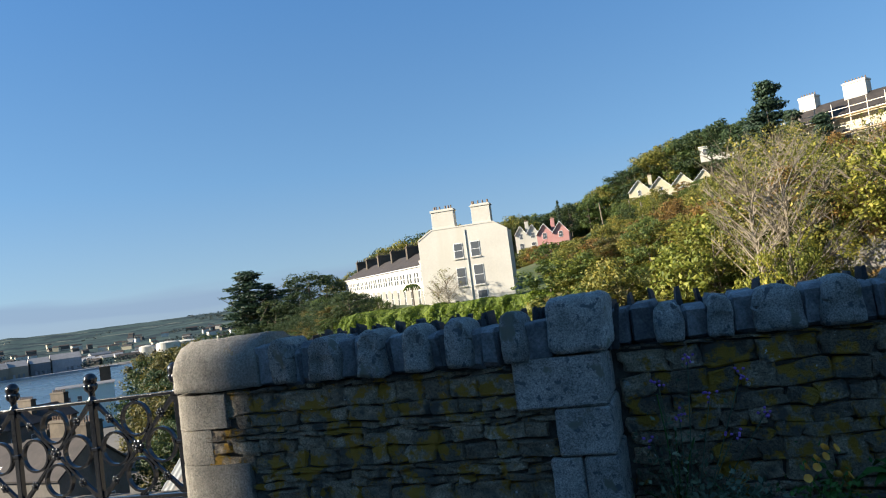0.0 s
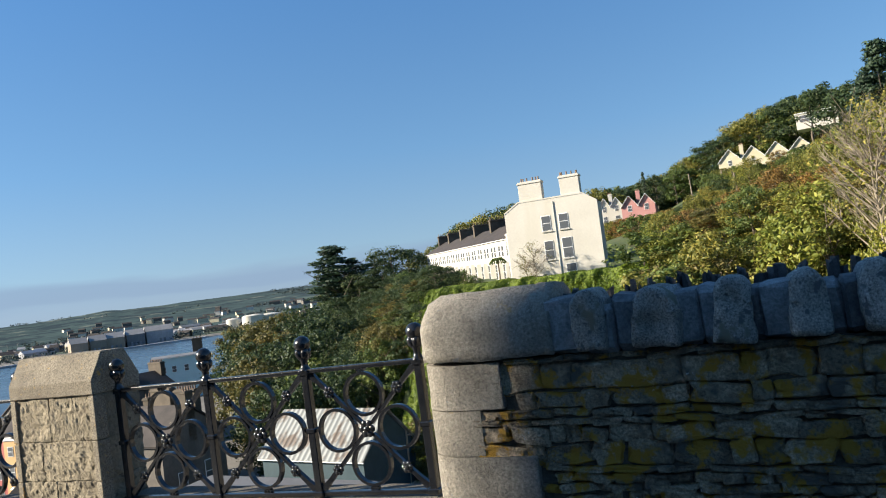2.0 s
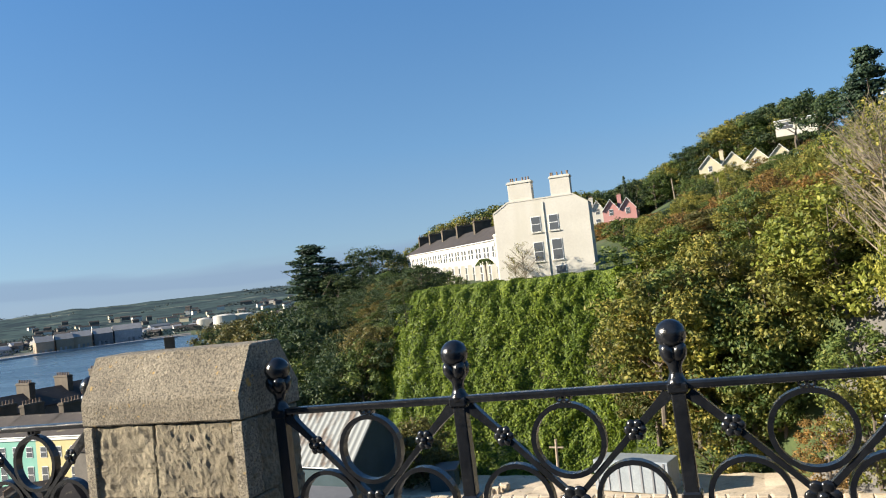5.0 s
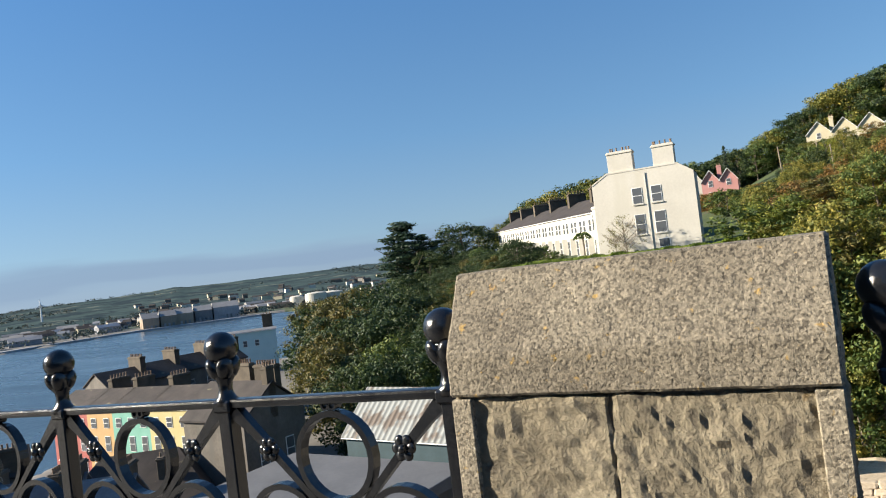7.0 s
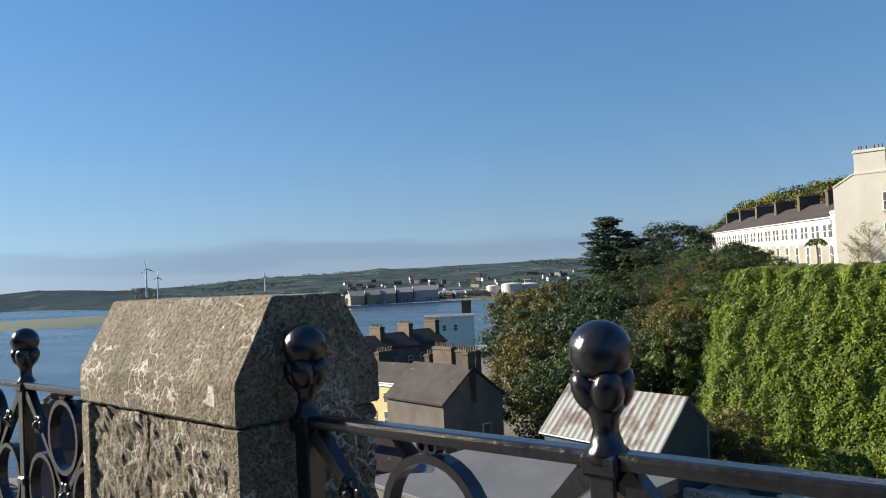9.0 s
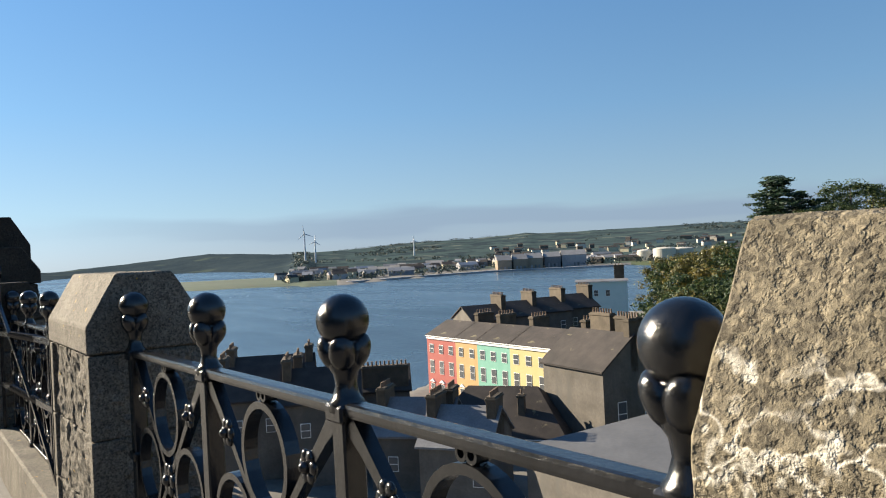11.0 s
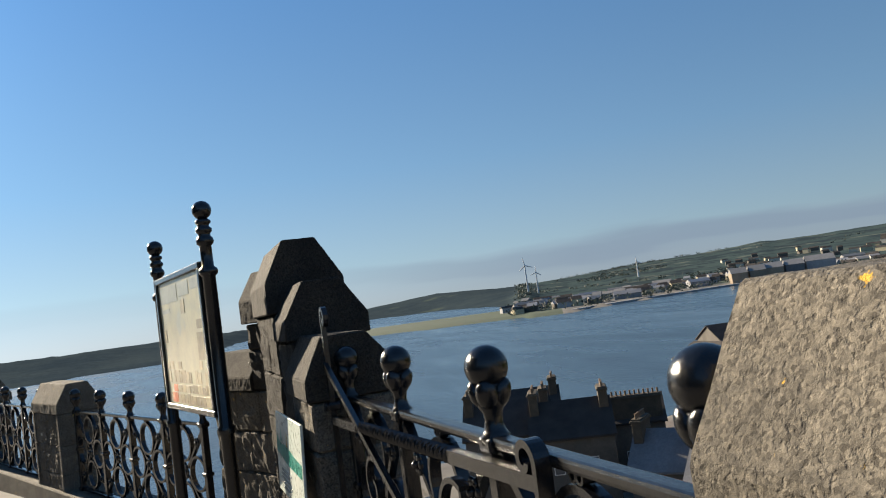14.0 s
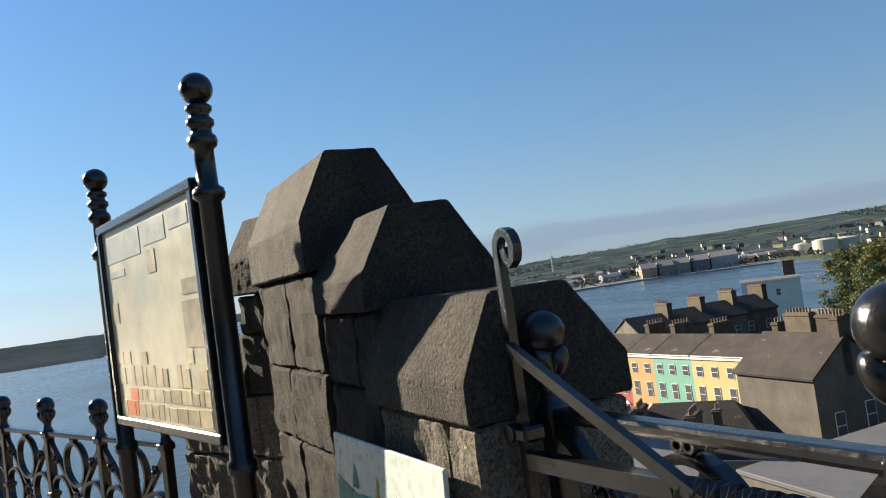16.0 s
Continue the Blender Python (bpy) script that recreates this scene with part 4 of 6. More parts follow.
SASH = surface("white_sash", (0.72, 0.72, 0.7), (0.8, 0.8, 0.78), 2, 12, 0.5, 0.0, 0.01)
GREY_SASH = surface("weathered_pipe", (0.4, 0.4, 0.36), (0.5, 0.5, 0.46), 2, 12, 0.5, 0.0, 0.01)
PANE, n, l, b = principled("window_pane", 0.08, 0, 0.5)
# grey base stands in for part of the sky's reflection in the glass
b.inputs["Base Color"].default_value = (0.09, 0.095, 0.1, 1)


def window_meshes(w, h):
    t = 0.055
    return (mesh_of(bbox((-w / 2 - t, -0.05, -t), (w / 2 + t, 0, h + t), 0.015), SASH), mesh_of(bbox((-w / 2, -0.056, 0), (w / 2, -0.045, h)), PANE),
            mesh_of(bbox((-w / 2, -0.064, h / 2 - 0.03), (w / 2, -0.05, h / 2 + 0.03)), SASH))


WINDOWS = {}


def add_window(parent, m, w, h):
    key = (round(w, 2), round(h, 2))
    if key not in WINDOWS:
        WINDOWS[key] = window_meshes(*key)
    f = piece("window", WINDOWS[key][0], m, parent)
    piece("pane", WINDOWS[key][1], Matrix.Identity(4), f)
    piece("sash_bar", WINDOWS[key][2], Matrix.Identity(4), f)


POT_MESH = mesh_of(lathe(bmesh.new(), [(0.12, 0), (0.1, 0.08), (0.085, 0.36), (0.105, 0.4), (0.105, 0.45)], 10), POT)


def add_chimney(parent, x, y, z0, w, d, h, mat_, pots=4, along_y=True):
    bm = bbox((x - w / 2, y - d / 2, z0), (x + w / 2, y + d / 2, z0 + h), 0.02)
    box(bm, (x - w / 2 - 0.1, y - d / 2 - 0.1, z0 + h - 0.32), (x + w / 2 + 0.1, y + d / 2 + 0.1, z0 + h - 0.12), 0.03)
    c = part("chimney", bm, mat_, parent)
    for k in range(pots):
        t = (k + 0.5) / pots - 0.5
        piece("pot", POT_MESH, pose(x + (0 if along_y else t * w), y + (t * d if along_y else 0), z0 + h), c)


def house(name, m, long, deep, eave, ridge, wall, roof, label, windows=(), side=(), chimneys=(), hip=0.0, group="", over=0.25, base=6.0, category="house", stack=None):
    """A house whose front is the plane y = 0 facing -y; x runs along it, z = 0 is the ground.
    windows: (x, z, w, h) on the front; side: (y, z, w, h) on the end wall at x = long; chimneys: (x, y, w, d, top, pots)."""
    ob = thing(name, m, label, category, group)
    bm = bbox((0, 0, -base), (long, deep, eave))
    if not hip:
        for x in (0, long - 0.3):
            vs = [bm.verts.new(p) for p in ((x, 0, eave), (x, deep, eave), (x, deep / 2, ridge - 0.15), (x + 0.3, 0, eave), (x + 0.3, deep, eave), (x + 0.3, deep / 2, ridge - 0.15))]
            bm.faces.new((vs[0], vs[2], vs[1])), bm.faces.new(vs[3:]), bm.faces.new((vs[0], vs[3], vs[5], vs[2])), bm.faces.new((vs[1], vs[2], vs[5], vs[4]))
    part("wall", bm, wall, ob)
    bm = bmesh.new()
    drop = (ridge - eave) / (deep / 2) * over
    a, c = -over, long + over
    low = [(a, -over, eave - drop), (c, -over, eave - drop), (c, deep + over, eave - drop), (a, deep + over, eave - drop)]
    top = [(a + hip, deep / 2, ridge), (c - hip, deep / 2, ridge)]
    p = [bm.verts.new(q) for q in low + top]
    for q in ((0, 1, 5, 4), (2, 3, 4, 5), (1, 2, 5), (3, 0, 4)) if hip else ((0, 1, 5, 4), (2, 3, 4, 5)):
        bm.faces.new([p[i] for i in q])
    bmesh.ops.recalc_face_normals(bm, faces=bm.faces)
    up = sum((f.normal.z for f in bm.faces))
    bmesh.ops.solidify(bm, geom=bm.faces[:], thickness=-0.14 if up > 0 else 0.14)
    part("roof", bm, roof, ob)
    part("ridge_tiles", tube(bmesh.new(), [top[0], top[1]], 0.1, 6), roof, ob)
    part("gutter", tube(bmesh.new(), [(a, -over - 0.02, eave - drop), (c, -over - 0.02, eave - drop)], 0.07, 6), SASH if wall is not GREY_RENDER else roof, ob)
    for x, z, w, h in windows:
        add_window(ob, pose(x, -0.002, z), w, h)
    for y, z, w, h in side:
        add_window(ob, pose(long + 0.002, y, z, 0, 0, 90), w, h)
    for x, y, w, d, topz, pots in chimneys:
        add_chimney(ob, x, y, eave - 0.5, w, d, topz - eave + 0.5, stack or SHADED_CHIMNEY, pots, d >= w)
    return ob


# the tall white house at the end of the terrace
manor = thing("white_house", pose(-23.85, 85.4, 0.3, 0, 0, 2), "tall white rendered end house with two broad chimneys", "house")
gab = [(0, -8), (11.5, -8), (11.5, 8.6), (9.8, 9.75), (1.9, 9.75), (0, 8.6)]
bm = bmesh.new()
vs = [bm.verts.new((x, y, z)) for y in (0, 2.6) for x, z in gab]
bm.faces.new(vs[:6]), bm.faces.new(vs[6:][::-1]), loft_faces(bm, vs[:6], vs[6:])
bmesh.ops.recalc_face_normals(bm, faces=bm.faces)
part("wall", bm, WHITE_RENDER, manor)
part("back_wing", bbox((0, 2.6, -8), (7.5, 12, 8.4)), WHITE_RENDER, manor)
for a, b in (((0, 8.6), (1.9, 9.75)), ((11.5, 8.6), (9.8, 9.75)), ((1.9, 9.75), (9.8, 9.75))):
    part("roof", tube(bmesh.new(), [(a[0], 1.6, a[1] + 0.06), (b[0], 1.6, b[1] + 0.06)], 0, flat=(0.1, 1.8)), SLATE, manor)
    part("verge", tube(bmesh.new(), [(a[0], 0.2, a[1] + 0.05), (b[0], 0.2, b[1] + 0.05)], 0, flat=(0.16, 0.5)), WHITE_RENDER, manor)
for x, z, w, h in ((5.1, 5.9, 1.05, 1.75), (7.25, 5.9, 1.05, 1.75), (5.1, 2.4, 1.05, 2.2), (7.35, 2.4, 1.15, 2.35), (7.5, -0.2, 1.15, 1.8)):
    add_window(manor, pose(x, -0.002, z), w, h)
    part("sill", bbox((x - w / 2 - 0.15, -0.16, z - 0.2), (x + w / 2 + 0.15, 0, z - 0.08), 0.02), WHITE_RENDER, manor)
part("ground_door", bbox((9.2, -0.06, -1.6), (10.2, 0, 0.5), 0.02), SLATE, manor)
for x, w in ((3.55, 2.9), (8.45, 2.35)):
    add_chimney(manor, x, 0.75, 8.6, w, 1.2, 3.65, WHITE_RENDER, 4, False)
part("downpipe", tube(bmesh.new(), [(6.2, -0.06, 9.3), (6.2, -0.06, 0)], 0.05, 6), GREY_SASH, manor)
for x in (2.7, 4.3, 7.4, 9.4):
    piece("pot", POT_MESH, pose(x, 0.75, 12.25), manor)
bm = lathe(bmesh.new(), [(1.3, -4), (1.3, 6.1), (1.4, 6.2), (1.4, 6.45), (1.2, 6.5)], 8)
bay = part("bay", bm, WHITE_RENDER, manor)
bay.matrix_basis = pose(-0.1, 4.2, 0)
for z in (0.6, 3.6):
    for a in (-22.5, 22.5):
        add_window(manor, pose(-0.1, 4.2, z) @ pose(0, 0, 0, 0, 0, -90 + a) @ pose(0, -1.21, 0), 0.7, 1.9)

# the long white terrace receding behind it
LONG = 69.4
step = LONG / 16
terrace = house("white_terrace", pose(-67.8, 157.7, 1.5, 0, 0, -55.2) @ pose(0, 0, 0, 0, 1.3, 0), LONG, 9, 6.9, 9.2, WHITE_RENDER, SLATE,
                "long white rendered terrace with sash windows and slate roof", base=6,
                windows=[(step * (k + 0.5 + d), 4.3, 1.0, 1.6) for k in range(16) for d in (-0.2, 0.2)] + [(step * (k + 0.75), 1.0, 1.1, 2.3) for k in range(16)],
                chimneys=[(LONG * t, 4.5, 1.0, 3.0, 10.9, 6) for t in (0.01, 0.17, 0.34, 0.51, 0.68, 0.85, 0.985)], category="terrace")
for k in range(16):
    x = step * (k + 0.28)
    bm = bmesh.new()
    vs = [bm.verts.new((x + dx, y, z)) for z in (-1.5, 3.5) for dx, y in ((-1.15, 0.05), (-0.7, -0.75), (0.7, -0.75), (1.15, 0.05))]
    bm.faces.new(vs[:4][::-1]), bm.faces.new(vs[4:]), loft_faces(bm, vs[:4], vs[4:])
    bmesh.ops.recalc_face_normals(bm, faces=bm.faces)
    bay = part("bay", bm, WHITE_RENDER, terrace)
    add_window(bay, pose(x, -0.752, 0.9), 1.0, 2.2)


# pastel row on the waterfront street
def pastel(name, tone, edge):
    tone, edge = (tuple(0.62 * v + 0.02 for v in c) for c in (tone, edge))
    return surface(name, tone, edge, 0.4, 5, 0.8, 0.1, 0.01, grain=0.06)


ROW = [(-89.4, 6.6, pastel("red_paint", (0.5, 0.1, 0.08), (0.58, 0.15, 0.12)), "red painted corner house with white window surrounds", 3),
       (-82.8, 4.6, pastel("apricot_paint", (0.7, 0.42, 0.16), (0.78, 0.5, 0.22)), "apricot painted terraced house", 2),
       (-78.2, 6.3, pastel("mint_paint", (0.2, 0.55, 0.42), (0.28, 0.62, 0.5)), "mint green painted terraced house", 3),
       (-71.9, 8.8, pastel("lemon_paint", (0.76, 0.62, 0.25), (0.8, 0.68, 0.34)), "lemon yellow painted terraced house", 4)]
for x, w, mat_, label, bays in ROW:
    ws = [(w * (k + 0.5) / bays, z, 0.85, h) for k in range(bays) for z, h in ((8.0, 1.1), (5.2, 1.7), (2.2, 1.5))]
    ob = house("painted_house", pose(x, 59.8, -20.8), w, 7.5, 10.3, 12.0, mat_, SLATE, label, ws, chimneys=[(w - 0.3, 5.4, 0.8, 2.8, 13.3, 6)], group="painted terrace", over=0.12)
    part("cornice", bbox((0, -0.16, 9.85), (w, 0, 10.1), 0.03), SASH, ob)
    for k in range(bays):
        bm = bmesh.new()
        c = w * (k + 0.5) / bays
        vs = [bm.verts.new((c + dx, y, 3.95 + dz)) for y in (-0.15, 0.0) for dx, dz in ((-0.65, 0), (0.65, 0), (0, 0.42))]
        bm.faces.new(vs[:3]), bm.faces.new(vs[3:][::-1]), loft_faces(bm, vs[:3], vs[3:])
        part("pediment", bm, SASH, ob)
SHOP_GREEN, AWNING = pastel("shop_green", (0.02, 0.12, 0.07), (0.04, 0.16, 0.1)), pastel("orange_awning", (0.8, 0.2, 0.04), (0.85, 0.26, 0.06))
for x, mat_, nm in ((-89.3, SHOP_GREEN, "dark green shopfront with fascia"), (-82.7, AWNING, "orange shop awning over the pavement")):
    ob = thing("shop_front", pose(x, 59.7, -20.8), nm, "shop front")
    part("fascia", bbox((0, -0.5, 1.5), (4.4, -0.02, 2.0), 0.03), mat_, ob)
    for k in range(4):
        part("pilaster", bbox((k * 1.35, -0.3, -0.2), (k * 1.35 + 0.25, -0.02, 1.5), 0.02), mat_, ob)

# dim backs of a stepped row beyond, their shade deepened by dark render, with tall chimneys
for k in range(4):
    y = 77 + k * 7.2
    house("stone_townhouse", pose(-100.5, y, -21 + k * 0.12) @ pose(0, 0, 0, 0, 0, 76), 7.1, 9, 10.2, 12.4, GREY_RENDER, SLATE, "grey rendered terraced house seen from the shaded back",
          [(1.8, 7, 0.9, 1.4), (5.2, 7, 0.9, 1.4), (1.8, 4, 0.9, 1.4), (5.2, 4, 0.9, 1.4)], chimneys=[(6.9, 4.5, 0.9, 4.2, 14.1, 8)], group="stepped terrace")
ob = house("pale_blue_house", pose(-141, 143.5, -20) @ pose(0, 0, 0, 0, 0, 42), 13, 8, 11.2, 11.6, pastel("pale_blue_paint", (0.5, 0.78, 0.86), (0.62, 0.88, 0.95)), SLATE_GREY, "pale blue flat-roofed building by the water", [(2.5, 7.5, 1, 1.5), (5, 7.5, 1, 1.5), (8, 7.5, 1, 1.5)], over=0.3)
add_chimney(ob, 11.2, 7, 10, 2.6, 1.6, 5.2, SHADED_CHIMNEY, 3, False)

# house with a brown roof and a dark gable, and the big hipped roof before it
house("gabled_house", pose(-59.9, 53.9, -19.7) @ pose(0, 0, 0, 0, 0, -7), 9.2, 8, 9.0, 12.0, GREY_RENDER, SLATE, "grey rendered house with brown slate roof and gable windows",
      [], side=[(2.2, 3.6, 1.0, 2.2), (5.6, 4.0, 1.0, 2.2), (4.0, 0.2, 0.9, 1.5)], chimneys=[(1.0, 7.4, 3.2, 0.8, 13.5, 8), (4.9, 7.4, 3.2, 0.8, 13.3, 8), (8.8, 4, 0.8, 1.0, 13.6, 3)])
house("hipped_house", pose(-65.5, 42.6, -21.6) @ pose(0, 0, 0, 0, 0, 36), 14, 9.5, 4.4, 8.3, CREAM_RENDER, SLATE, "long house with dark hipped slate roof", [(3, 1.2, 0.9, 1.5)], hip=3.6, chimneys=[(9.5, 2.2, 0.7, 0.7, 8.2, 1)])
# low roofs with many chimneys towards the water
for k, (x, y, rz, long) in enumerate(((-79, 27, 62, 9), (-72, 23.5, 62, 8), (-66, 27.5, 62, 7), (-60, 33, 40, 7), (-54, 34, 34, 6))):
    house("terrace_house", pose(x, y, -17.5 - (k > 2) * 2.7) @ pose(0, 0, 0, 0, 0, rz), long, 7, 5.6, 8.1, GREY_RENDER, SLATE_GREY if k > 2 else SLATE, "low grey house with slate roof and broad chimneys",
          [(2, 2.5, 0.8, 1.2), (5, 2.5, 0.8, 1.2)], chimneys=[(0.4, 3.5, 0.8, 2.8, 9.3, 7), (long - 0.4, 3.5, 0.8, 2.4, 9.2, 6)], group="low roofs")

# this wall stands in shade; the dark render colour carries part of it
house("shaded_townhouse", pose(-70.5, 38.3, -20.5) @ pose(0, 0, 0, 0, 0, 58), 4.9, 7, 7.6, 9.6, GREY_RENDER, SLATE, "rendered house, its shaded side kept dark, with a broad many-potted chimney wall", [(1.4, 3.5, 0.8, 1.3), (3.4, 3.5, 0.8, 1.3)],
      chimneys=[(2.45, 0.7, 4.8, 1.0, 10.1, 11)])

# corrugated shed and flat grey roof
TIN, n, l, b = principled("corrugated_tin", 0.55, 0.0, 0.5)
vec = coords(n, l)
wv = n.new("ShaderNodeTexWave")
wv.inputs["Scale"].default_value, wv.inputs["Distortion"].default_value = 0.5, 0.0
l.new(vec, wv.inputs["Vector"])
rust = ramp(n, l, noise_tex(n, l, coords(n, l, (1, 0.12, 1)), 0.45, 4), [(0.52, (0.24, 0.25, 0.235)), (0.6, (0.12, 0.092, 0.068))])
# the wave also darkens the colour in the troughs, as painted groove shade
l.new(mix(n, l, 1.0, rust, ramp(n, l, wv.outputs["Fac"], [(0, (0.6, 0.6, 0.6)), (1, (1.15, 1.15, 1.15))]), "MULTIPLY"), b.inputs["Base Color"])
bumped(n, l, b, wv.outputs["Fac"], 0.6, 0.1)
# teal darkened to hold the shade on the shed's gable
SHADED_TEAL = surface("shaded_teal_cladding", (0.02, 0.045, 0.055), (0.035, 0.065, 0.078), 0.6, 5, 0.7, 0.1, 0.02)
house("corrugated_shed", pose(-40.2, 54.4, -17) @ pose(0, 0, 0, 0, 0, -10), 12.2, 7.4, 4.6, 8.0, SHADED_TEAL, TIN, "shed with pale corrugated roof and teal walls", [], category="shed", over=0.3)
LEAD = surface("grey_felt_roof", (0.095, 0.098, 0.104), (0.125, 0.128, 0.135), 0.25, 3, 0.7, 0.1, 0.02)
ob = thing("flat_roofed_building", pose(-46.5, 39, -21) @ pose(0, 0, 0, 0, 0, -8), "low building with broad plain grey roof", "building")
part("wall", bbox((0, 0, -1), (19, 13.5, 6.4)), GREY_RENDER, ob)
bm = bbox((-0.2, -0.2, 6.4), (19.2, 13.7, 6.75), 0.05)
for v in bm.verts:
    v.co.z += 0.05 * v.co.y if v.co.z > 6.5 else 0
part("roof", bm, LEAD, ob)

# small houses on the hill: pink, cream gabled row, terrace in scaffolding
PINK = pastel("pink_paint", (0.68, 0.3, 0.27), (0.76, 0.38, 0.34))


def at_angle(az, d, z, eye=(4.1, -2.9)):
    return eye[0] - math.sin(radians(az)) * d, eye[1] + math.cos(radians(az)) * d, z


def gabled_front(m, gables, w, eave, top, wall, label, name="gabled_house"):
    """A villa whose front is a row of steep gables."""
    ob = thing(name, m, label, "house")
    for k in range(gables):
        bm = bmesh.new()
        pts = [(k * w, -6), (k * w + w, -6), (k * w + w, eave), (k * w + w / 2, top), (k * w, eave)]
        a, c = [bm.verts.new((x, 0, z)) for x, z in pts], [bm.verts.new((x, 8, z)) for x, z in pts]
        bm.faces.new(a), bm.faces.new(c[::-1]), loft_faces(bm, a, c)
        bmesh.ops.recalc_face_normals(bm, faces=bm.faces)
        part("wall", bm, wall, ob)
        bm = bmesh.new()
        for s in (0, 1):
            e = k * w + (-0.2 if s == 0 else w + 0.2)
            tube(bm, [(e, -0.35, eave - 0.25), (k * w + w / 2, -0.35, top + 0.18)], 0, flat=(0.09, 0.16))
        part("bargeboard", bm, SASH, ob)
        for s in (0, 1):
            e = k * w + (-0.2 if s == 0 else w + 0.2)
            vs = [(e, -0.3, eave - 0.2), (k * w + w / 2, -0.3, top + 0.12), (k * w + w / 2, 8, top + 0.12), (e, 8, eave - 0.2)]
            bm = bmesh.new()
            bm.faces.new([bm.verts.new(q) for q in vs])
            bmesh.ops.solidify(bm, geom=bm.faces[:], thickness=0.12)
            part("roof", bm, SLATE, ob)
        add_window(ob, pose(k * w + w / 2, -0.002, eave - 1.3), 0.9, 1.4)
        add_window(ob, pose(k * w + w / 2, -0.002, eave - 4.2), 1.1, 1.6)
    add_chimney(ob, w, 4, eave, 1.0, 0.8, top - eave + 1.4, wall, 3, False)
    return ob


gabled_front(pose(*at_angle(9.2, 190, 10.6), 0, 0, 4), 2, 4.0, 3.8, 6.2, PINK, "pink gabled villa with white bargeboards")
gabled_front(pose(*at_angle(10.9, 205, 12.4), 0, 0, 6), 2, 3.2, 3.6, 5.8, WHITE_RENDER, "white gabled villa with slate roof")
gabled_front(pose(*at_angle(2.1, 212, 20.4), 0, 0, -4), 4, 5.7, 3.4, 6.2, CREAM_RENDER, "cream row of four steep gables on the hill")
ob = house("modern_house", pose(*at_angle(-3.2, 222, 31.2), 0, 0, -4), 10, 8, 3.0, 3.2, WHITE_RENDER, SASH, "white flat-roofed house with large windows", [(2.6, 0.7, 3.4, 1.7), (7.2, 0.7, 3.4, 1.7)], base=1.2)
SCAFFOLD = surface("scaffold_tube", (0.4, 0.36, 0.3), (0.55, 0.48, 0.4), 2, 10, 0.5, 0.0, 0.01, metal=0.3)
PLANK = surface("scaffold_plank", (0.42, 0.3, 0.18), (0.6, 0.45, 0.28), 1, 8, 0.85, 0.1, 0.01)
x, y, z = at_angle(-8.5, 128, 4.6, (6.97, -4.3))
scaf = house("scaffolded_terrace", pose(x, y, z, 0, 0, -38), 34, 10, 16.0, 19.0, CREAM_RENDER, SLATE, "cream terrace wrapped in scaffolding on the hill",
             [(2 + 3.2 * k, zz, 1.1, 1.8) for k in range(10) for zz in (4, 8, 12)], chimneys=[(1.0, 5, 2.6, 1.6, 21.0, 6), (8.4, 5, 3.4, 1.6, 21.2, 7), (17, 5, 3.4, 1.6, 21.2, 7)], stack=WHITE_RENDER)
for k in range(14):
    part("pole", tube(bmesh.new(), [(k * 2.5, -1.5, -4), (k * 2.5, -1.5, 17.5)], 0.07, 6), SCAFFOLD, scaf)
for zz in (3, 5.5, 8, 10.5, 13, 15.5):
    part("walkway", bbox((-0.6, -1.6, zz), (34, -0.4, zz + 0.14)), PLANK, scaf)
    part("guard_rail", tube(bmesh.new(), [(-0.6, -1.55, zz + 1.1), (34, -1.55, zz + 1.1)], 0.06, 6), SCAFFOLD, scaf)

# ---- trees, shrubs, ivy ----
BARK = surface("bark", (0.07, 0.055, 0.04), (0.16, 0.13, 0.1), 2, 14, 0.95, 0.6, 0.03)
PALE_BARK = surface("pale_bark", (0.17, 0.14, 0.1), (0.28, 0.235, 0.17), 2, 14, 0.9, 0.4, 0.02)
LEAF_GREEN = foliage("green_leaves", (0.038, 0.073, 0.022), (0.095, 0.142, 0.038), (0.188, 0.226, 0.067))
LEAF_DARK = foliage("dark_leaves", (0.018, 0.040, 0.018), (0.046, 0.077, 0.031), (0.091, 0.123, 0.046))
LEAF_OLIVE = foliage("olive_leaves", (0.077, 0.092, 0.020), (0.191, 0.196, 0.044), (0.328, 0.288, 0.072))
LEAF_RUST = foliage("rusty_leaves", (0.090, 0.063, 0.022), (0.214, 0.138, 0.046), (0.359, 0.214, 0.069))
LEAF_LIME = foliage("lime_leaves", (0.109, 0.140, 0.022), (0.230, 0.249, 0.041), (0.375, 0.363, 0.079))
LEAF_IVY = foliage("ivy_leaves", (0.06, 0.1, 0.009), (0.13, 0.19, 0.016), (0.21, 0.27, 0.03))
LEAF_BROWN = foliage("brown_green_leaves", (0.066, 0.073, 0.022), (0.131, 0.123, 0.039), (0.205, 0.164, 0.053))
LEAF_CEDAR = foliage("cedar_needles", (0.021, 0.043, 0.031), (0.045, 0.078, 0.048), (0.083, 0.130, 0.076))


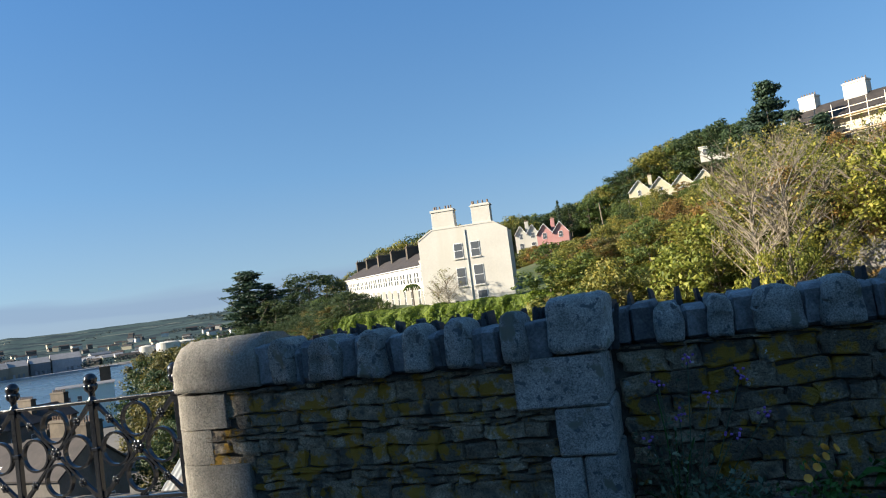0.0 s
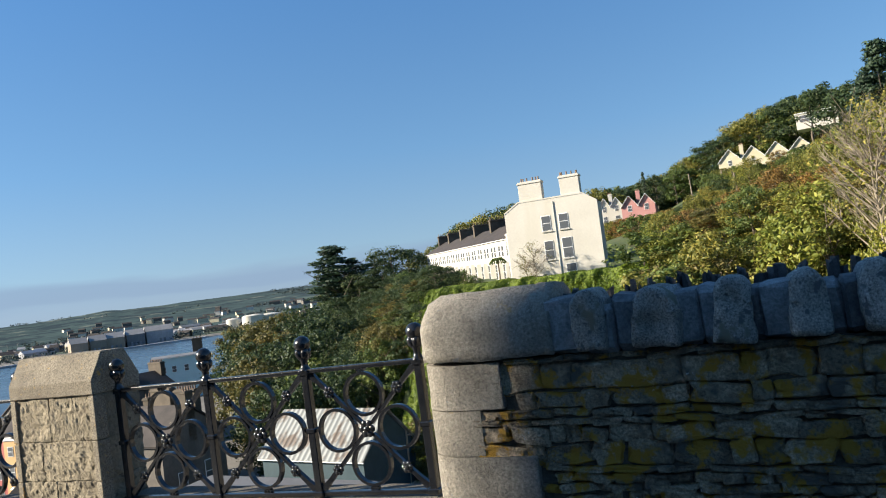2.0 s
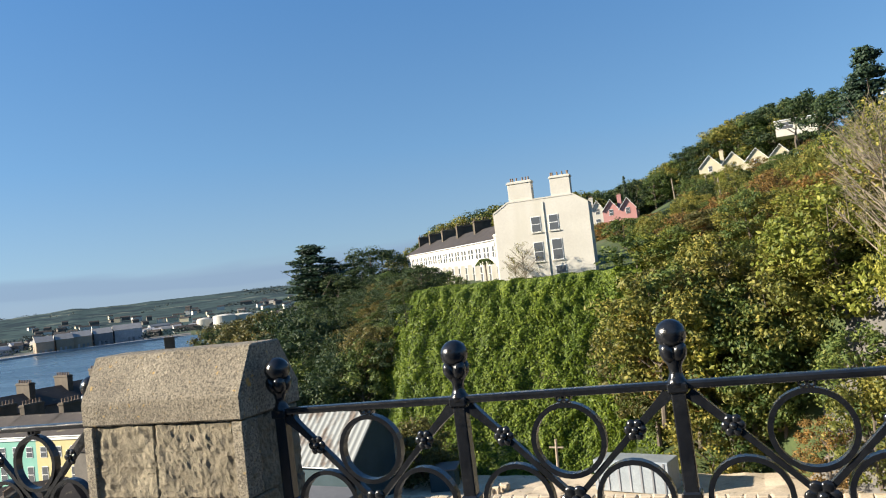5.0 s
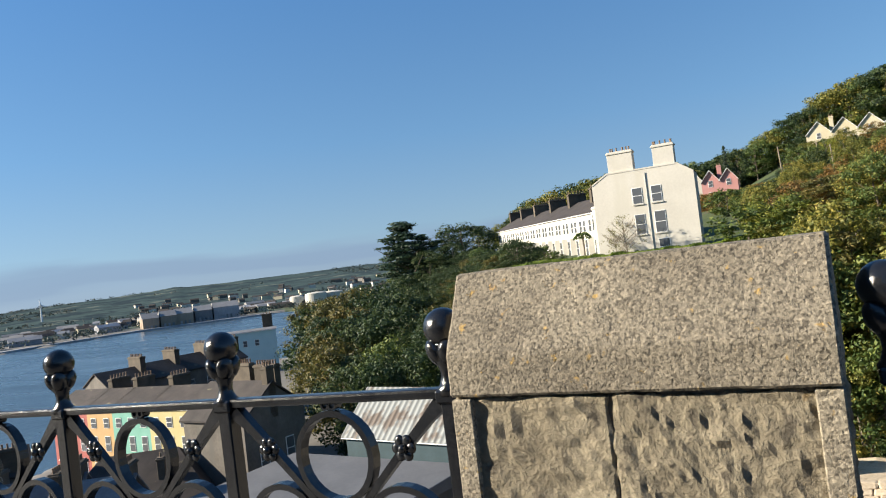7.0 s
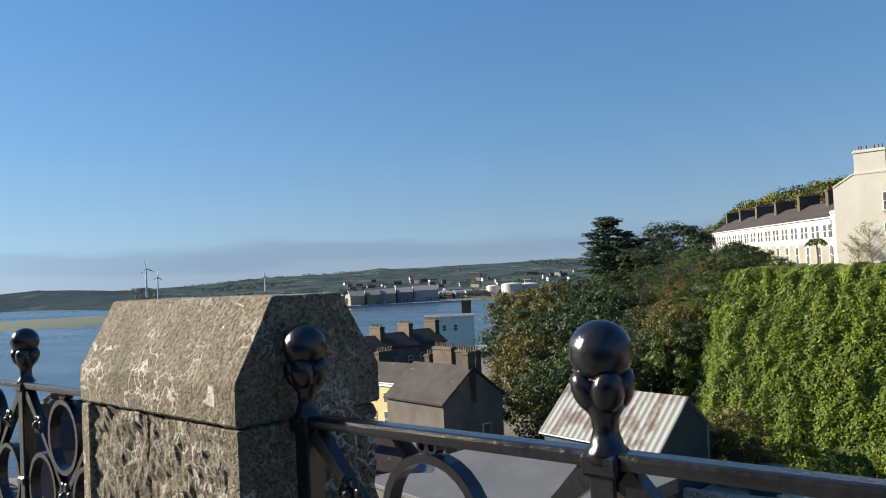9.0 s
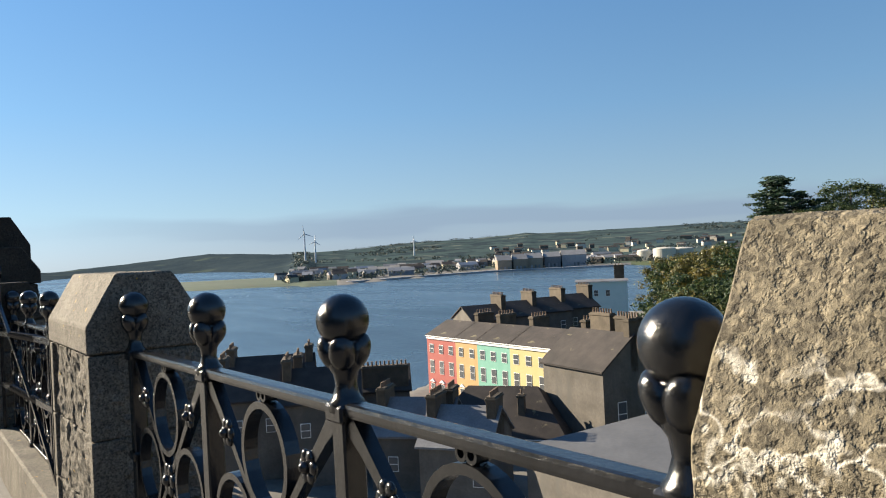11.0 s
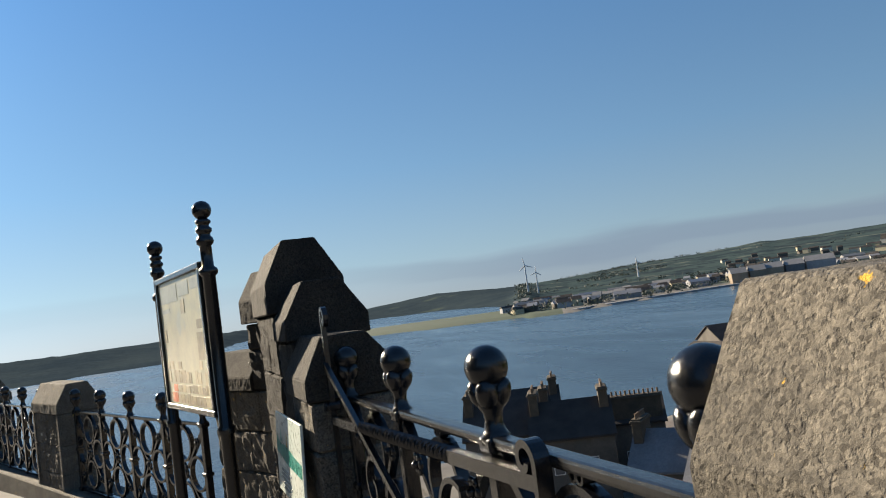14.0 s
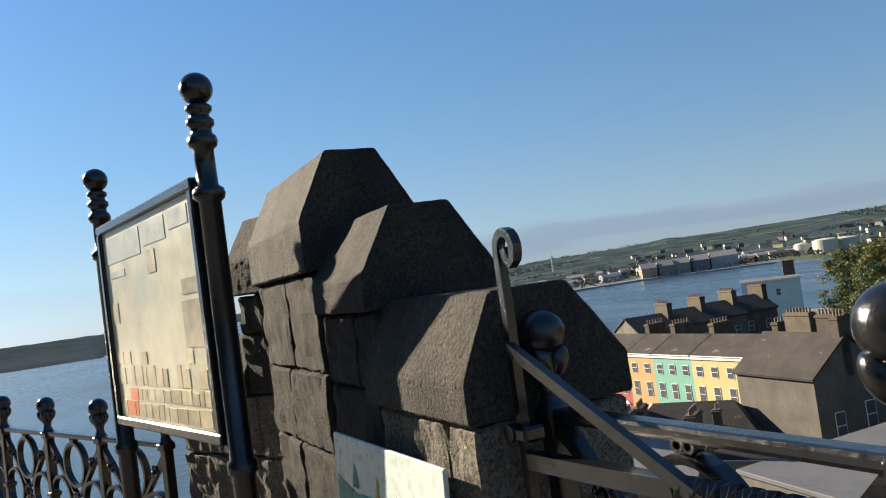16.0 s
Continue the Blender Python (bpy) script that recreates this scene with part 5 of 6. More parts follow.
def leaf_mesh(centres, size, rng, material, up=0.4, normals=None, loose=0.55):
    """Many four-cornered leaves, bent along the middle, at the given places."""
    n = len(centres)
    nor = rng.normal(size=(n, 3)) + np.array([0, 0, up])
    if normals is not None:
        nor = nor * loose + normals
    nor /= np.linalg.norm(nor, axis=1)[:, None]
    side = np.cross(nor, rng.normal(size=(n, 3)))
    side /= np.linalg.norm(side, axis=1)[:, None] + 1e-9
    fore = np.cross(nor, side)
    s = (size * rng.uniform(0.6, 1.3, n))[:, None]
    pts = np.stack([centres - side * s * 0.62, centres - fore * s * 0.36 - nor * s * 0.1, centres + side * s * 0.62, centres + fore * s * 0.36 - nor * s * 0.1], 1).reshape(-1, 3)
    idx = np.arange(n)[:, None] * 4
    faces = np.concatenate([idx + [0, 1, 2], idx + [0, 2, 3]], 1).reshape(-1, 3)
    me = bpy.data.meshes.new("leaves")
    me.from_pydata(pts.tolist(), [], faces.tolist())
    me.materials.append(material)
    return me


def crown(seed, h, w, clumps, leaves, size, spread, low=0.25, flat=False):
    """Leaf places and outward directions for a crown of uneven clumps with gaps between them."""
    rng = np.random.default_rng(seed)
    out, facing = [], []
    for k in range(clumps):
        if flat:
            t = (k + 0.5) / clumps
            tier = math.floor(t * 8) / 8
            a = k * 2.4 + rng.uniform(-0.4, 0.4)
            r = w * (1.02 - t) ** 0.62 * rng.uniform(0.15, 1.0) * (0.72 + 0.28 * math.sin(a * 3 + seed + 9 * tier))
            c = np.array([r * math.cos(a), r * math.sin(a), h * (low + (1 - low) * (0.68 * t + 0.32 * (tier + 0.06))) - 0.1 * r + rng.normal() * 0.25])
            sp = np.array([spread, spread, spread * 0.3])
        else:
            d = rng.normal(size=3)
            d /= np.linalg.norm(d)
            q = rng.uniform(0.5, 1.0) ** 0.5
            c = np.array([d[0] * w * q, d[1] * w * q, h * (0.5 + low / 2) + d[2] * h * (0.5 - low / 2) * q])
            c[:2] *= 1 + 0.25 * math.sin(3 * math.atan2(d[1], d[0]) + seed)
            sp = np.array([spread, spread, spread * 0.75]) * rng.uniform(0.6, 1.25)
        p = rng.normal(size=(leaves, 3))
        p /= np.linalg.norm(p, axis=1)[:, None]
        facing.append(p * (1, 1, 1.3) + np.array([0, 0, 0.15]))
        out.append(c + p * sp * rng.uniform(0.55, 1.12, (leaves, 1)))
    pts = np.concatenate(out)
    pts[:, 2] = np.maximum(pts[:, 2], 0.05 * h)
    return pts, np.concatenate(facing), rng


def limbs(seed, h, w, n, r, twigs=0):
    rng = random.Random(seed)
    bm = tube(bmesh.new(), [(0, 0, -1.5), (0.02 * h, 0, h * 0.3), (-0.01 * h, 0.02 * h, h * 0.6), (0, 0, h * 0.88)], [r, r * 0.75, r * 0.45, r * 0.1], 7)
    for k in range(n):
        a, z = k * 2.4 + rng.uniform(-0.3, 0.3), h * rng.uniform(0.22, 0.7)
        l_ = w * rng.uniform(0.6, 1.05)
        mid = (l_ * 0.5 * math.cos(a), l_ * 0.5 * math.sin(a), z + l_ * 0.45)
        end = (l_ * math.cos(a), l_ * math.sin(a), z + l_ * rng.uniform(0.6, 1.1))
        tube(bm, [(0, 0, z), mid, end], [r * 0.4, r * 0.22, r * 0.05], 5)
        for j in range(twigs):
            b_ = a + rng.uniform(-1.2, 1.2)
            q = Vector(mid).lerp(Vector(end), rng.random())
            tube(bm, [q, q + Vector((math.cos(b_), math.sin(b_), rng.uniform(0.4, 1.4))) * w * rng.uniform(0.2, 0.45)], [r * 0.14, r * 0.03], 4)
    return bm


FAR_AWAY = pose(0, 0, -300)
STOCK = {}


def stock(key, name, h, w, clumps, leaves, size, spread, material, label, low=0.2, flat=False, seed=1, r=0.2, n=7, bark=None, twigs=0, variants=2):
    """Keep two shapes of a kind; planted() sets out copies."""
    STOCK[key] = []
    for v in range(variants):
        pts, facing, rng = crown(seed + 13 * v, h, w, clumps, leaves, size, spread, low, flat)
        STOCK[key].append((name, mesh_of(limbs(seed + v, h, w * 0.8, n, r, twigs), bark or BARK), leaf_mesh(pts, size, rng, material, 0.1, facing, 0.42), label, h))


def planted(key, x, y, z, height, turn=0.0, v=0, lean=0.0, wide=1.0, group=""):
    name, trunk, leaves, label, h = STOCK[key][v % len(STOCK[key])]
    s = height / h
    ob = thing(name, pose(x, y, z, lean, 0, turn) @ Matrix.Diagonal((s * wide, s * wide, s, 1)), label, "tree" if "tree" in name or "cedar" in name or "pine" in name else "shrub", group)
    piece("trunk", trunk, Matrix.Identity(4), ob)
    piece("crown", leaves, Matrix.Identity(4), ob)
    return ob


stock("green", "ash_tree", 10, 3.6, 62, 78, 0.29, 1.0, LEAF_GREEN, "broad green deciduous tree on the slope", 0.1)
stock("dark", "oak_tree", 10, 3.8, 62, 78, 0.29, 1.05, LEAF_DARK, "dark green deciduous tree on the slope", 0.1, seed=31)
stock("olive", "sycamore_tree", 9, 3.6, 62, 84, 0.26, 0.95, LEAF_OLIVE, "olive tree turning yellow for autumn", 0.08, seed=47)
stock("rust", "beech_tree", 9, 3.6, 62, 84, 0.25, 0.92, LEAF_RUST, "bushy tree in rusty autumn leaf", 0.08, seed=59)
stock("brown", "chestnut_tree", 9, 3.6, 64, 84, 0.26, 0.92, LEAF_BROWN, "broad tree in brownish green leaf", 0.06, seed=63)
stock("lime", "leafy_shrub", 5, 2.3, 46, 70, 0.18, 0.62, LEAF_LIME, "bright yellow-green leafy shrub", 0.05, seed=71, r=0.09)
stock("shrub", "leafy_shrub", 4.5, 2.4, 44, 52, 0.26, 0.7, LEAF_GREEN, "rounded green shrub on the bank", 0.05, seed=83, r=0.09)
stock("bare", "bare_tree", 10, 3.4, 26, 26, 0.17, 0.8, LEAF_OLIVE, "half-bare tree with pale branches and ivy", 0.25, seed=97, r=0.13, n=26, bark=PALE_BARK, twigs=11)
stock("cedar", "cedar", 16, 5.4, 150, 56, 0.36, 0.95, LEAF_CEDAR, "dark spreading cedar with flat tiers", 0.18, True, 101, 0.35, 12, variants=1)
stock("pine", "pine_tree", 11, 4.2, 16, 130, 0.36, 1.15, LEAF_DARK, "umbrella-shaped pine on the ridge", 0.55, False, 109, 0.25, 8, variants=1)
palm_pts = np.concatenate([np.array([[math.cos(a) * t * 1.7, math.sin(a) * t * 1.7, 4.2 + 1.1 * t - 1.6 * t * t] for t in np.linspace(0.1, 1, 14)]) for a in np.linspace(0, 6.28, 23)])
STOCK["palm"] = [("palm", mesh_of(tube(bmesh.new(), [(0, 0, -1), (0.1, 0, 2), (0, 0, 4.3)], [0.2, 0.15, 0.17], 7), BARK), leaf_mesh(palm_pts, 0.4, np.random.default_rng(3), LEAF_GREEN), "small palm tree before the white terrace", 5)]


def ground_z(x, y):
    return land(math.degrees(math.atan2(-x, y)), math.hypot(x, y))


rng = random.Random(77)
# the wood on the slope left of the ivy; tops follow a falling line
k = 0
for row, (d0, drop) in enumerate(((90, 8.0), (99, 6.4), (110, 4.6), (123, 2.8), (138, 1.2), (154, 0.0))):
    az = 21.6 if row < 3 else 24.5
    while az < 38.9 - 0.25 * (5 - row):
        d, a_ = d0 + rng.uniform(-5, 5), az + rng.uniform(-0.4, 0.4)
        x, y = at_angle(a_, d, 0, (-0.3, -1))[:2]
        g = ground_z(x, y)
        line = along(a_, [21, 24, 30, 36, 39], [-1.0, -0.3, 0.0, -0.6, -1.3])
        top = 1.3 + d * math.tan(radians(line)) - drop * rng.uniform(0.8, 1.2)
        top = max(top, g + 3.8)
        h = min(max(top - g, 4.0), 14) * rng.uniform(0.92, 1.08)
        kind = rng.choice(("dark", "green", "dark", "dark", "dark")) if a_ < 34 else rng.choice(("brown", "brown", "brown", "dark"))
        planted(kind, x, y, top - h - 0.2, h, rng.uniform(0, 360), k, rng.uniform(-4, 4), min(1.6, max(1.05, 8.5 / h)), "wood below the terrace")
        az += 210 / d * rng.uniform(0.75, 1.15)
        k += 1
# undergrowth between the wood and the ivy
for k in range(64):
    a_, d = 22.2 + 8.2 * rng.random(), rng.uniform(84, 132)
    x, y = at_angle(a_, d, 0, (-0.3, -1))[:2]
    g = ground_z(x, y)
    if g < -16:
        continue
    h = max(3.0, min(1.4 - d * math.tan(radians(rng.uniform(1.9, 3.6))) - g, 9))
    planted(rng.choice(("dark", "green", "dark", "brown", "brown")), x, y, g - 0.4, h, rng.uniform(0, 360), k, rng.uniform(-4, 4), max(1.0, min(1.7, 6.5 / h)), "wood below the terrace")
for k in range(16):
    x, y = -38.5 - 6.5 * rng.random(), rng.uniform(85, 96)
    planted(rng.choice(("dark", "brown", "shrub", "dark")), x, y, ground_z(x, y) - 0.4, rng.uniform(2.0, 3.0), rng.uniform(0, 360), k, 0, 1.5, "wood below the terrace")
# cedar and its neighbours left of the terrace
for az, d, top, key, wide in ((30.3, 165, 3.9, "cedar", 1.9), (28.9, 170, 2.8, "cedar", 1.8), (27.2, 172, 2.6, "dark", 1.4), (25.8, 172, 3.4, "dark", 1.7), (24.6, 178, 3.0, "dark", 1.4), (23.6, 186, 2.6, "olive", 1.3), (26.5, 160, 2.0, "dark", 1.4), (28.4, 158, 1.6, "dark", 1.3), (30.0, 168, 1.4, "green", 1.2)):
    x, y = at_angle(az, d, 0, (-0.6, -0.7))[:2]
    z, t = ground_z(x, y), 1.3 + d * math.tan(radians(top))
    planted(key, x, y, z - 0.3, t - z + 0.3, az * 70, int(az), 0, wide, "trees beside the terrace")
# ridge behind the terrace and over the hill
for k in range(70):
    az = 23.5 - k * 0.43 + rng.uniform(-0.2, 0.2)
    el = along(az, [-7, -3.5, 0, 3.2, 6, 9, 17, 20, 22, 24], [9.6, 9.7, 8.9, 7.1, 6.0, 5.4, 5.3, 4.7, 4.0, 2.4]) + rng.uniform(-0.35, 0.15)
    d = along(az, [-7, 3, 9, 16, 24], [235, 255, 265, 232, 240]) + rng.uniform(-14, 14)
    x, y = at_angle(az, d, 0)[:2]
    z, t = ground_z(x, y), 1.45 + d * math.tan(radians(el))
    h = min(max(t - z, 5), 17)
    planted("pine" if az < -1.5 and k % 3 == 0 else rng.choice(("dark", "olive", "dark", "green")), x, y, t - h, h, rng.uniform(0, 360), k, 0, 1.25, "ridge trees")
# spruce by the pink house, big cedar on the right
for az, d, top, key, wide in ((7.4, 205, 6.2, "cedar", 0.5), (6.6, 208, 5.9, "dark", 0.8)):
    x, y = at_angle(az, d, 0)[:2]
    t = 1.45 + d * math.tan(radians(top))
    planted(key, x, y, t - 9, 9, 40, 0, 0, wide, "garden trees")
for az, d, top, h, key, wide in ((-7.4, 120, 11.8, 19, "cedar", 1.15), (-6.4, 118, 10.0, 14, "cedar", 1.0), (-5.2, 125, 9.3, 13, "dark", 1.1), (-8.8, 116, 9.6, 14, "cedar", 1.1), (-10.5, 112, 9.0, 13, "cedar", 1.1), (-4.6, 150, 9.9, 11, "pine", 1.2), (-3.2, 155, 9.3, 10, "pine", 1.2)):
    x, y = at_angle(az, d, 0, (6.97, -4.3))[:2]
    planted(key, x, y, 1.5 + d * math.tan(radians(top)) - h, h, az * 50, 0, 0, wide, "hill trees")
# autumn trees that cover the bank beside the ivy
for k in range(105):
    az, d = rng.uniform(-18, 6.6), rng.uniform(65, 82)
    x, y = at_angle(az, d, 0, (1.6, -1.6))[:2]
    g = ground_z(x, y)
    line = along(az, [-15, -6, 0, 4, 7], [5.0, 3.4, 1.7, -0.2, -2.4])
    t = 1.4 + d * math.tan(radians(line)) - 14 * rng.random() ** 1.2
    h = min(max(t - g, 5.0), 11)
    key = rng.choice(("olive", "brown", "olive", "lime", "green", "rust")) if k % 3 else rng.choice(("olive", "green"))
    planted(key, x, y, max(t - h, g - 1.0), h, rng.uniform(0, 360), k, rng.uniform(-4, 4), max(1.0, min(1.5, 7.5 / h)), "autumn bank")
# tall half-bare trees rising through the scrub
for k in range(17):
    az, d = -5.5 - 12 * rng.random(), rng.uniform(50, 92)
    x, y = at_angle(az, d, 0, (5, -3.5))[:2]
    g, t = ground_z(x, y), 1.45 + d * math.tan(radians(rng.uniform(6.4, 9.3)))
    h = min(max(t - g, 5), 14)
    planted("bare", x, y, t - h, h, rng.uniform(0, 360), k, rng.uniform(-6, 6), rng.uniform(0.8, 1.1), "half-bare trees")
    planted("lime", x + 0.3, y - 0.5, t - h, h * 0.5, rng.uniform(0, 360), k, 0, 0.55, "half-bare trees")
# shrubs and autumn trees over the right-hand slope
for k in range(430):
    az, d = rng.uniform(-27, 9.4), rng.uniform(36, 225)
    x, y = at_angle(az, d, 0, (5, -3.5))[:2]
    g = ground_z(x, y)
    lim = along(az, [-27, -16, -12, -8, -5, -4, 1.5, 2.5, 5, 9.4], [8.2, 7.6, 7.4, 7.2, 6.7, 6.2, 5.9, 5.2, 3.2, 2.9])
    h = rng.uniform(3.0, 7.5) * (1.15 if az < -4 else 0.85)
    h = min(h, 1.45 + d * math.tan(radians(lim)) - g + 0.4)
    if h < 1.2 or (az > 5.5 and 86 < d < 100) or g < -17.5 or (d < 75 and az > -2):
        continue
    key = rng.choice(("olive", "rust", "lime", "green", "olive", "rust")) if az < 3 else rng.choice(("olive", "olive", "green", "rust", "shrub"))
    if az < -6 and d < 130:
        key = rng.choice(("bare", "lime", "bare", "bare", "rust", "olive"))
    elif d > 140:
        key = rng.choice(("green", "dark", "olive", "lime", "rust"))
    planted(key, x, y, g - 0.4, h + 0.4, rng.uniform(0, 360), k, rng.uniform(-5, 5), max(1.0, min(1.9, 5.5 / h)), "autumn slope")
for x, y, h in ((-25.6, 60.4, 6.0), (-28.5, 60.6, 6.0), (-23.8, 60.8, 4.5), (-27, 63.0, 7.0), (-30.5, 62.0, 5.0)):
    planted("brown", x, y, max(ground_z(x, y), -17.5) - 0.3, h, x * 40, int(y), 0, 1.2, "autumn slope")
# hedges below the villas
for k in range(46):
    up = k % 2
    az, d = (12.4 - 0.32 * (k // 2), 178) if not up else (3.2 - 0.42 * (k // 2), 202)
    el = 2.9 if not up else along(az, [-7, -3, 3], [6.3, 5.85, 5.5])
    x, y = at_angle(az, d + rng.uniform(-4, 4), 0)[:2]
    h = rng.uniform(4.5, 6.0)
    top = 1.45 + d * math.tan(radians(el + rng.uniform(-0.25, 0.12)))
    planted(rng.choice(("green", "dark", "olive", "lime", "green", "rust")), x, y, top - h, h, rng.uniform(0, 360), k, 0, 1.25, "villa hedges")
# garden strip before the terrace: hedge shrubs, palm, small bare tree by the gable
for k in range(26):
    t = k / 25
    x, y = -33 - 42 * t + rng.uniform(-2, 2), 93 + 70 * t + rng.uniform(-2, 2)
    planted(rng.choice(("shrub", "lime", "rust", "shrub", "shrub")), x, y, ground_z(x, y) - 0.2, rng.uniform(1.4, 3.0), rng.uniform(0, 360), k, 0, 1.1, "terrace garden")
for k in range(12):
    x = -36 + 26 * k / 11
    planted("shrub", x, 84.3 + rng.uniform(-0.6, 0.6), ground_z(x, 84) - 0.4, rng.uniform(0.7, 1.1), rng.uniform(0, 360), k, 0, 1.6, "hedge")
planted("palm", -27.6, 91.5, 0.1, 4.2, 20, 0, 0, 0.8)
planted("bare", -20.3, 83.6, -0.6, 5.6, 30, 0, 0, 1.2)
planted("bare", -21.5, 84.2, -0.6, 4.2, 130, 1, 0, 1.2)

# ivy over the high bank
ivy_rng = np.random.default_rng(8)
def ivy_swell(x, z):
    """How far the ivy's hanging cushions stand out from the bank."""
    return 1.0 * noise.noise(Vector((x * 0.22, z * 0.2, 0))) + 0.7 * noise.noise(Vector((x * 0.6, z * 0.5, 4))) + 0.45 * noise.noise(Vector((x * 1.4, z * 1.1, 9)))


pts, nors = [], []
while len(pts) < 110000:
    x, y = ivy_rng.uniform(-44, 10), ivy_rng.uniform(60, 87)
    if x < -30 - (y - 61) * 0.42 + 3.5 * noise.noise(Vector((y * 0.3, 3, 0))) + 1.5 * noise.noise(Vector((y * 1.1, 3, 5))):
        continue
    z = ground_z(x, y)
    if z < -19.4 or math.atan2(1.6 - x, y + 1.6) < 0.1:
        continue
    b0 = ivy_swell(x, z)
    gx, gz = (ivy_swell(x + 0.25, z) - b0) / 0.25, (ivy_swell(x, z + 0.25) - b0) / 0.25
    b0, deep = max(b0, -0.55), ivy_rng.uniform(-0.3, 0.1)
    pts.append((x, y - 0.4 - (b0 + deep) * 0.7, z + 0.35 + (b0 + deep) * 0.35))
    nors.append((-0.8 * gx, -0.75, 0.6 - 0.7 * gz))
ivy = tagged(new("ivy", leaf_mesh(np.array(pts), 0.27, ivy_rng, LEAF_IVY, 0.3, np.array(nors), 0.42)), "bright green ivy covering the steep bank", "ivy", kind="stuff")

# ---- far shore ----
WAREHOUSE = surface("warehouse_wall", (0.26, 0.2, 0.145), (0.36, 0.285, 0.21), 0.05, 0.5, 0.9, 0.0, 0.1, vary=0.15)
WAREHOUSE_ROOF = surface("warehouse_roof", (0.2, 0.19, 0.18), (0.3, 0.29, 0.28), 0.05, 0.5, 0.7, 0.0, 0.1, vary=0.15)
GREY_SHED = surface("dock_shed", (0.2, 0.2, 0.21), (0.34, 0.34, 0.35), 0.05, 0.5, 0.8, 0.0, 0.1, vary=0.4)
TURBINE_WHITE = surface("turbine_paint", (0.5, 0.52, 0.55), (0.6, 0.62, 0.64), 0.1, 2, 0.5, 0.0, 0.1)


def shore_box(name, az, d, long, deep, h, wall, roof, label, category, turn=0.0, group="", pitch=0.25):
    x, y = -math.sin(radians(az)) * d, math.cos(radians(az)) * d
    ob = thing(name, pose(x, y, max(ground_z(x, y), SEA + 0.6) - 0.2, 0, 0, az + turn), label, category, group)
    part("wall", bbox((-long / 2, 0, -2), (long / 2, deep, h)), wall, ob)
    bm = bmesh.new()
    a = [bm.verts.new((-long / 2 - 0.4, y_, z_)) for y_, z_ in ((-0.4, h), (deep / 2, h + deep * pitch), (deep + 0.4, h))]
    c = [bm.verts.new((long / 2 + 0.4, v.co.y, v.co.z)) for v in a]
    bm.faces.new(a), bm.faces.new(c[::-1]), loft_faces(bm, a, c)
    bmesh.ops.recalc_face_normals(bm, faces=bm.faces)
    part("roof", bm, roof, ob)
    return ob


for k, (az, long) in enumerate(((48.4, 15), (47.2, 15), (46.1, 16), (44.8, 17), (43.2, 26))):
    ob = shore_box("warehouse", az + 0.9, 835 + 6 * k, long * 1.05, 22, 11.5 if k < 4 else 12.5, WAREHOUSE if k < 3 else GREY_SHED, WAREHOUSE_ROOF, "sand-coloured waterfront warehouse on the far quay", "warehouse", 8, "far warehouses")
    for j in range(3):
        part("door", bbox((-5 + j * 4.2, -0.3, 0), (-3 + j * 4.2, -0.02, 4)), GREY_SHED, ob)
quay_x = [(-math.sin(radians(a)) * along(a, [40, 50, 62], [845, 826, 690]), math.cos(radians(a)) * along(a, [40, 50, 62], [845, 826, 690]), SEA + 0.7) for a in range(41, 63)]
tagged(new("pavement", mesh_of(tube(bmesh.new(), quay_x, 0, flat=(9, 2.2), up=(0, 0, 1)), GREY_SHED)), "grey stone quay along the far shore", "quay", kind="structure")
rng = random.Random(19)
for k in range(120):
    az = rng.uniform(38.5, 66)
    d = along(az, [38, 50, 58, 66], [890, 870, 740, 720]) + 20 + rng.random() ** 1.6 * 330
    big = rng.random() < 0.3
    shore_box("far_shed" if big else "far_house", az, d, rng.uniform(18, 40) if big else rng.uniform(7, 13), rng.uniform(8, 14), rng.uniform(4, 7.5), rng.choice((WHITE_RENDER, CREAM_RENDER, GREY_SHED, GREY_RENDER, GREY_SHED)), rng.choice((SLATE, GREY_SHED, WAREHOUSE_ROOF)),
              "long industrial shed on the far shore" if big else "small pale house on the far shore", "shed" if big else "house", rng.uniform(-25, 25), "far town")
for k in range(90):
    az, d = rng.uniform(32, 50), rng.uniform(1050, 1900)
    shore_box("far_house", az, d, rng.uniform(9, 20), 10, rng.uniform(5, 9), rng.choice((WHITE_RENDER, GREY_RENDER, WHITE_RENDER, CREAM_RENDER)), SLATE, "small pale house on the far shore", "house", rng.uniform(-30, 30), "far town")
for az, d, r, h in ((37.6, 930, 13, 14), (36.4, 950, 14, 13), (39.0, 960, 9, 12)):
    x, y = -math.sin(radians(az)) * d, math.cos(radians(az)) * d
    ob = thing("storage_tank", pose(x, y, max(ground_z(x, y), SEA + 1)), "white cylindrical storage tank on the far shore", "tank", "tanks")
    part("shell", lathe(bmesh.new(), [(r, -3), (r, h)], 28), WHITE_RENDER, ob)
    part("dome", lathe(bmesh.new(), [(r, h), (r * 0.7, h + 1.2), (0.4, h + 1.8)], 28), WHITE_RENDER, ob)
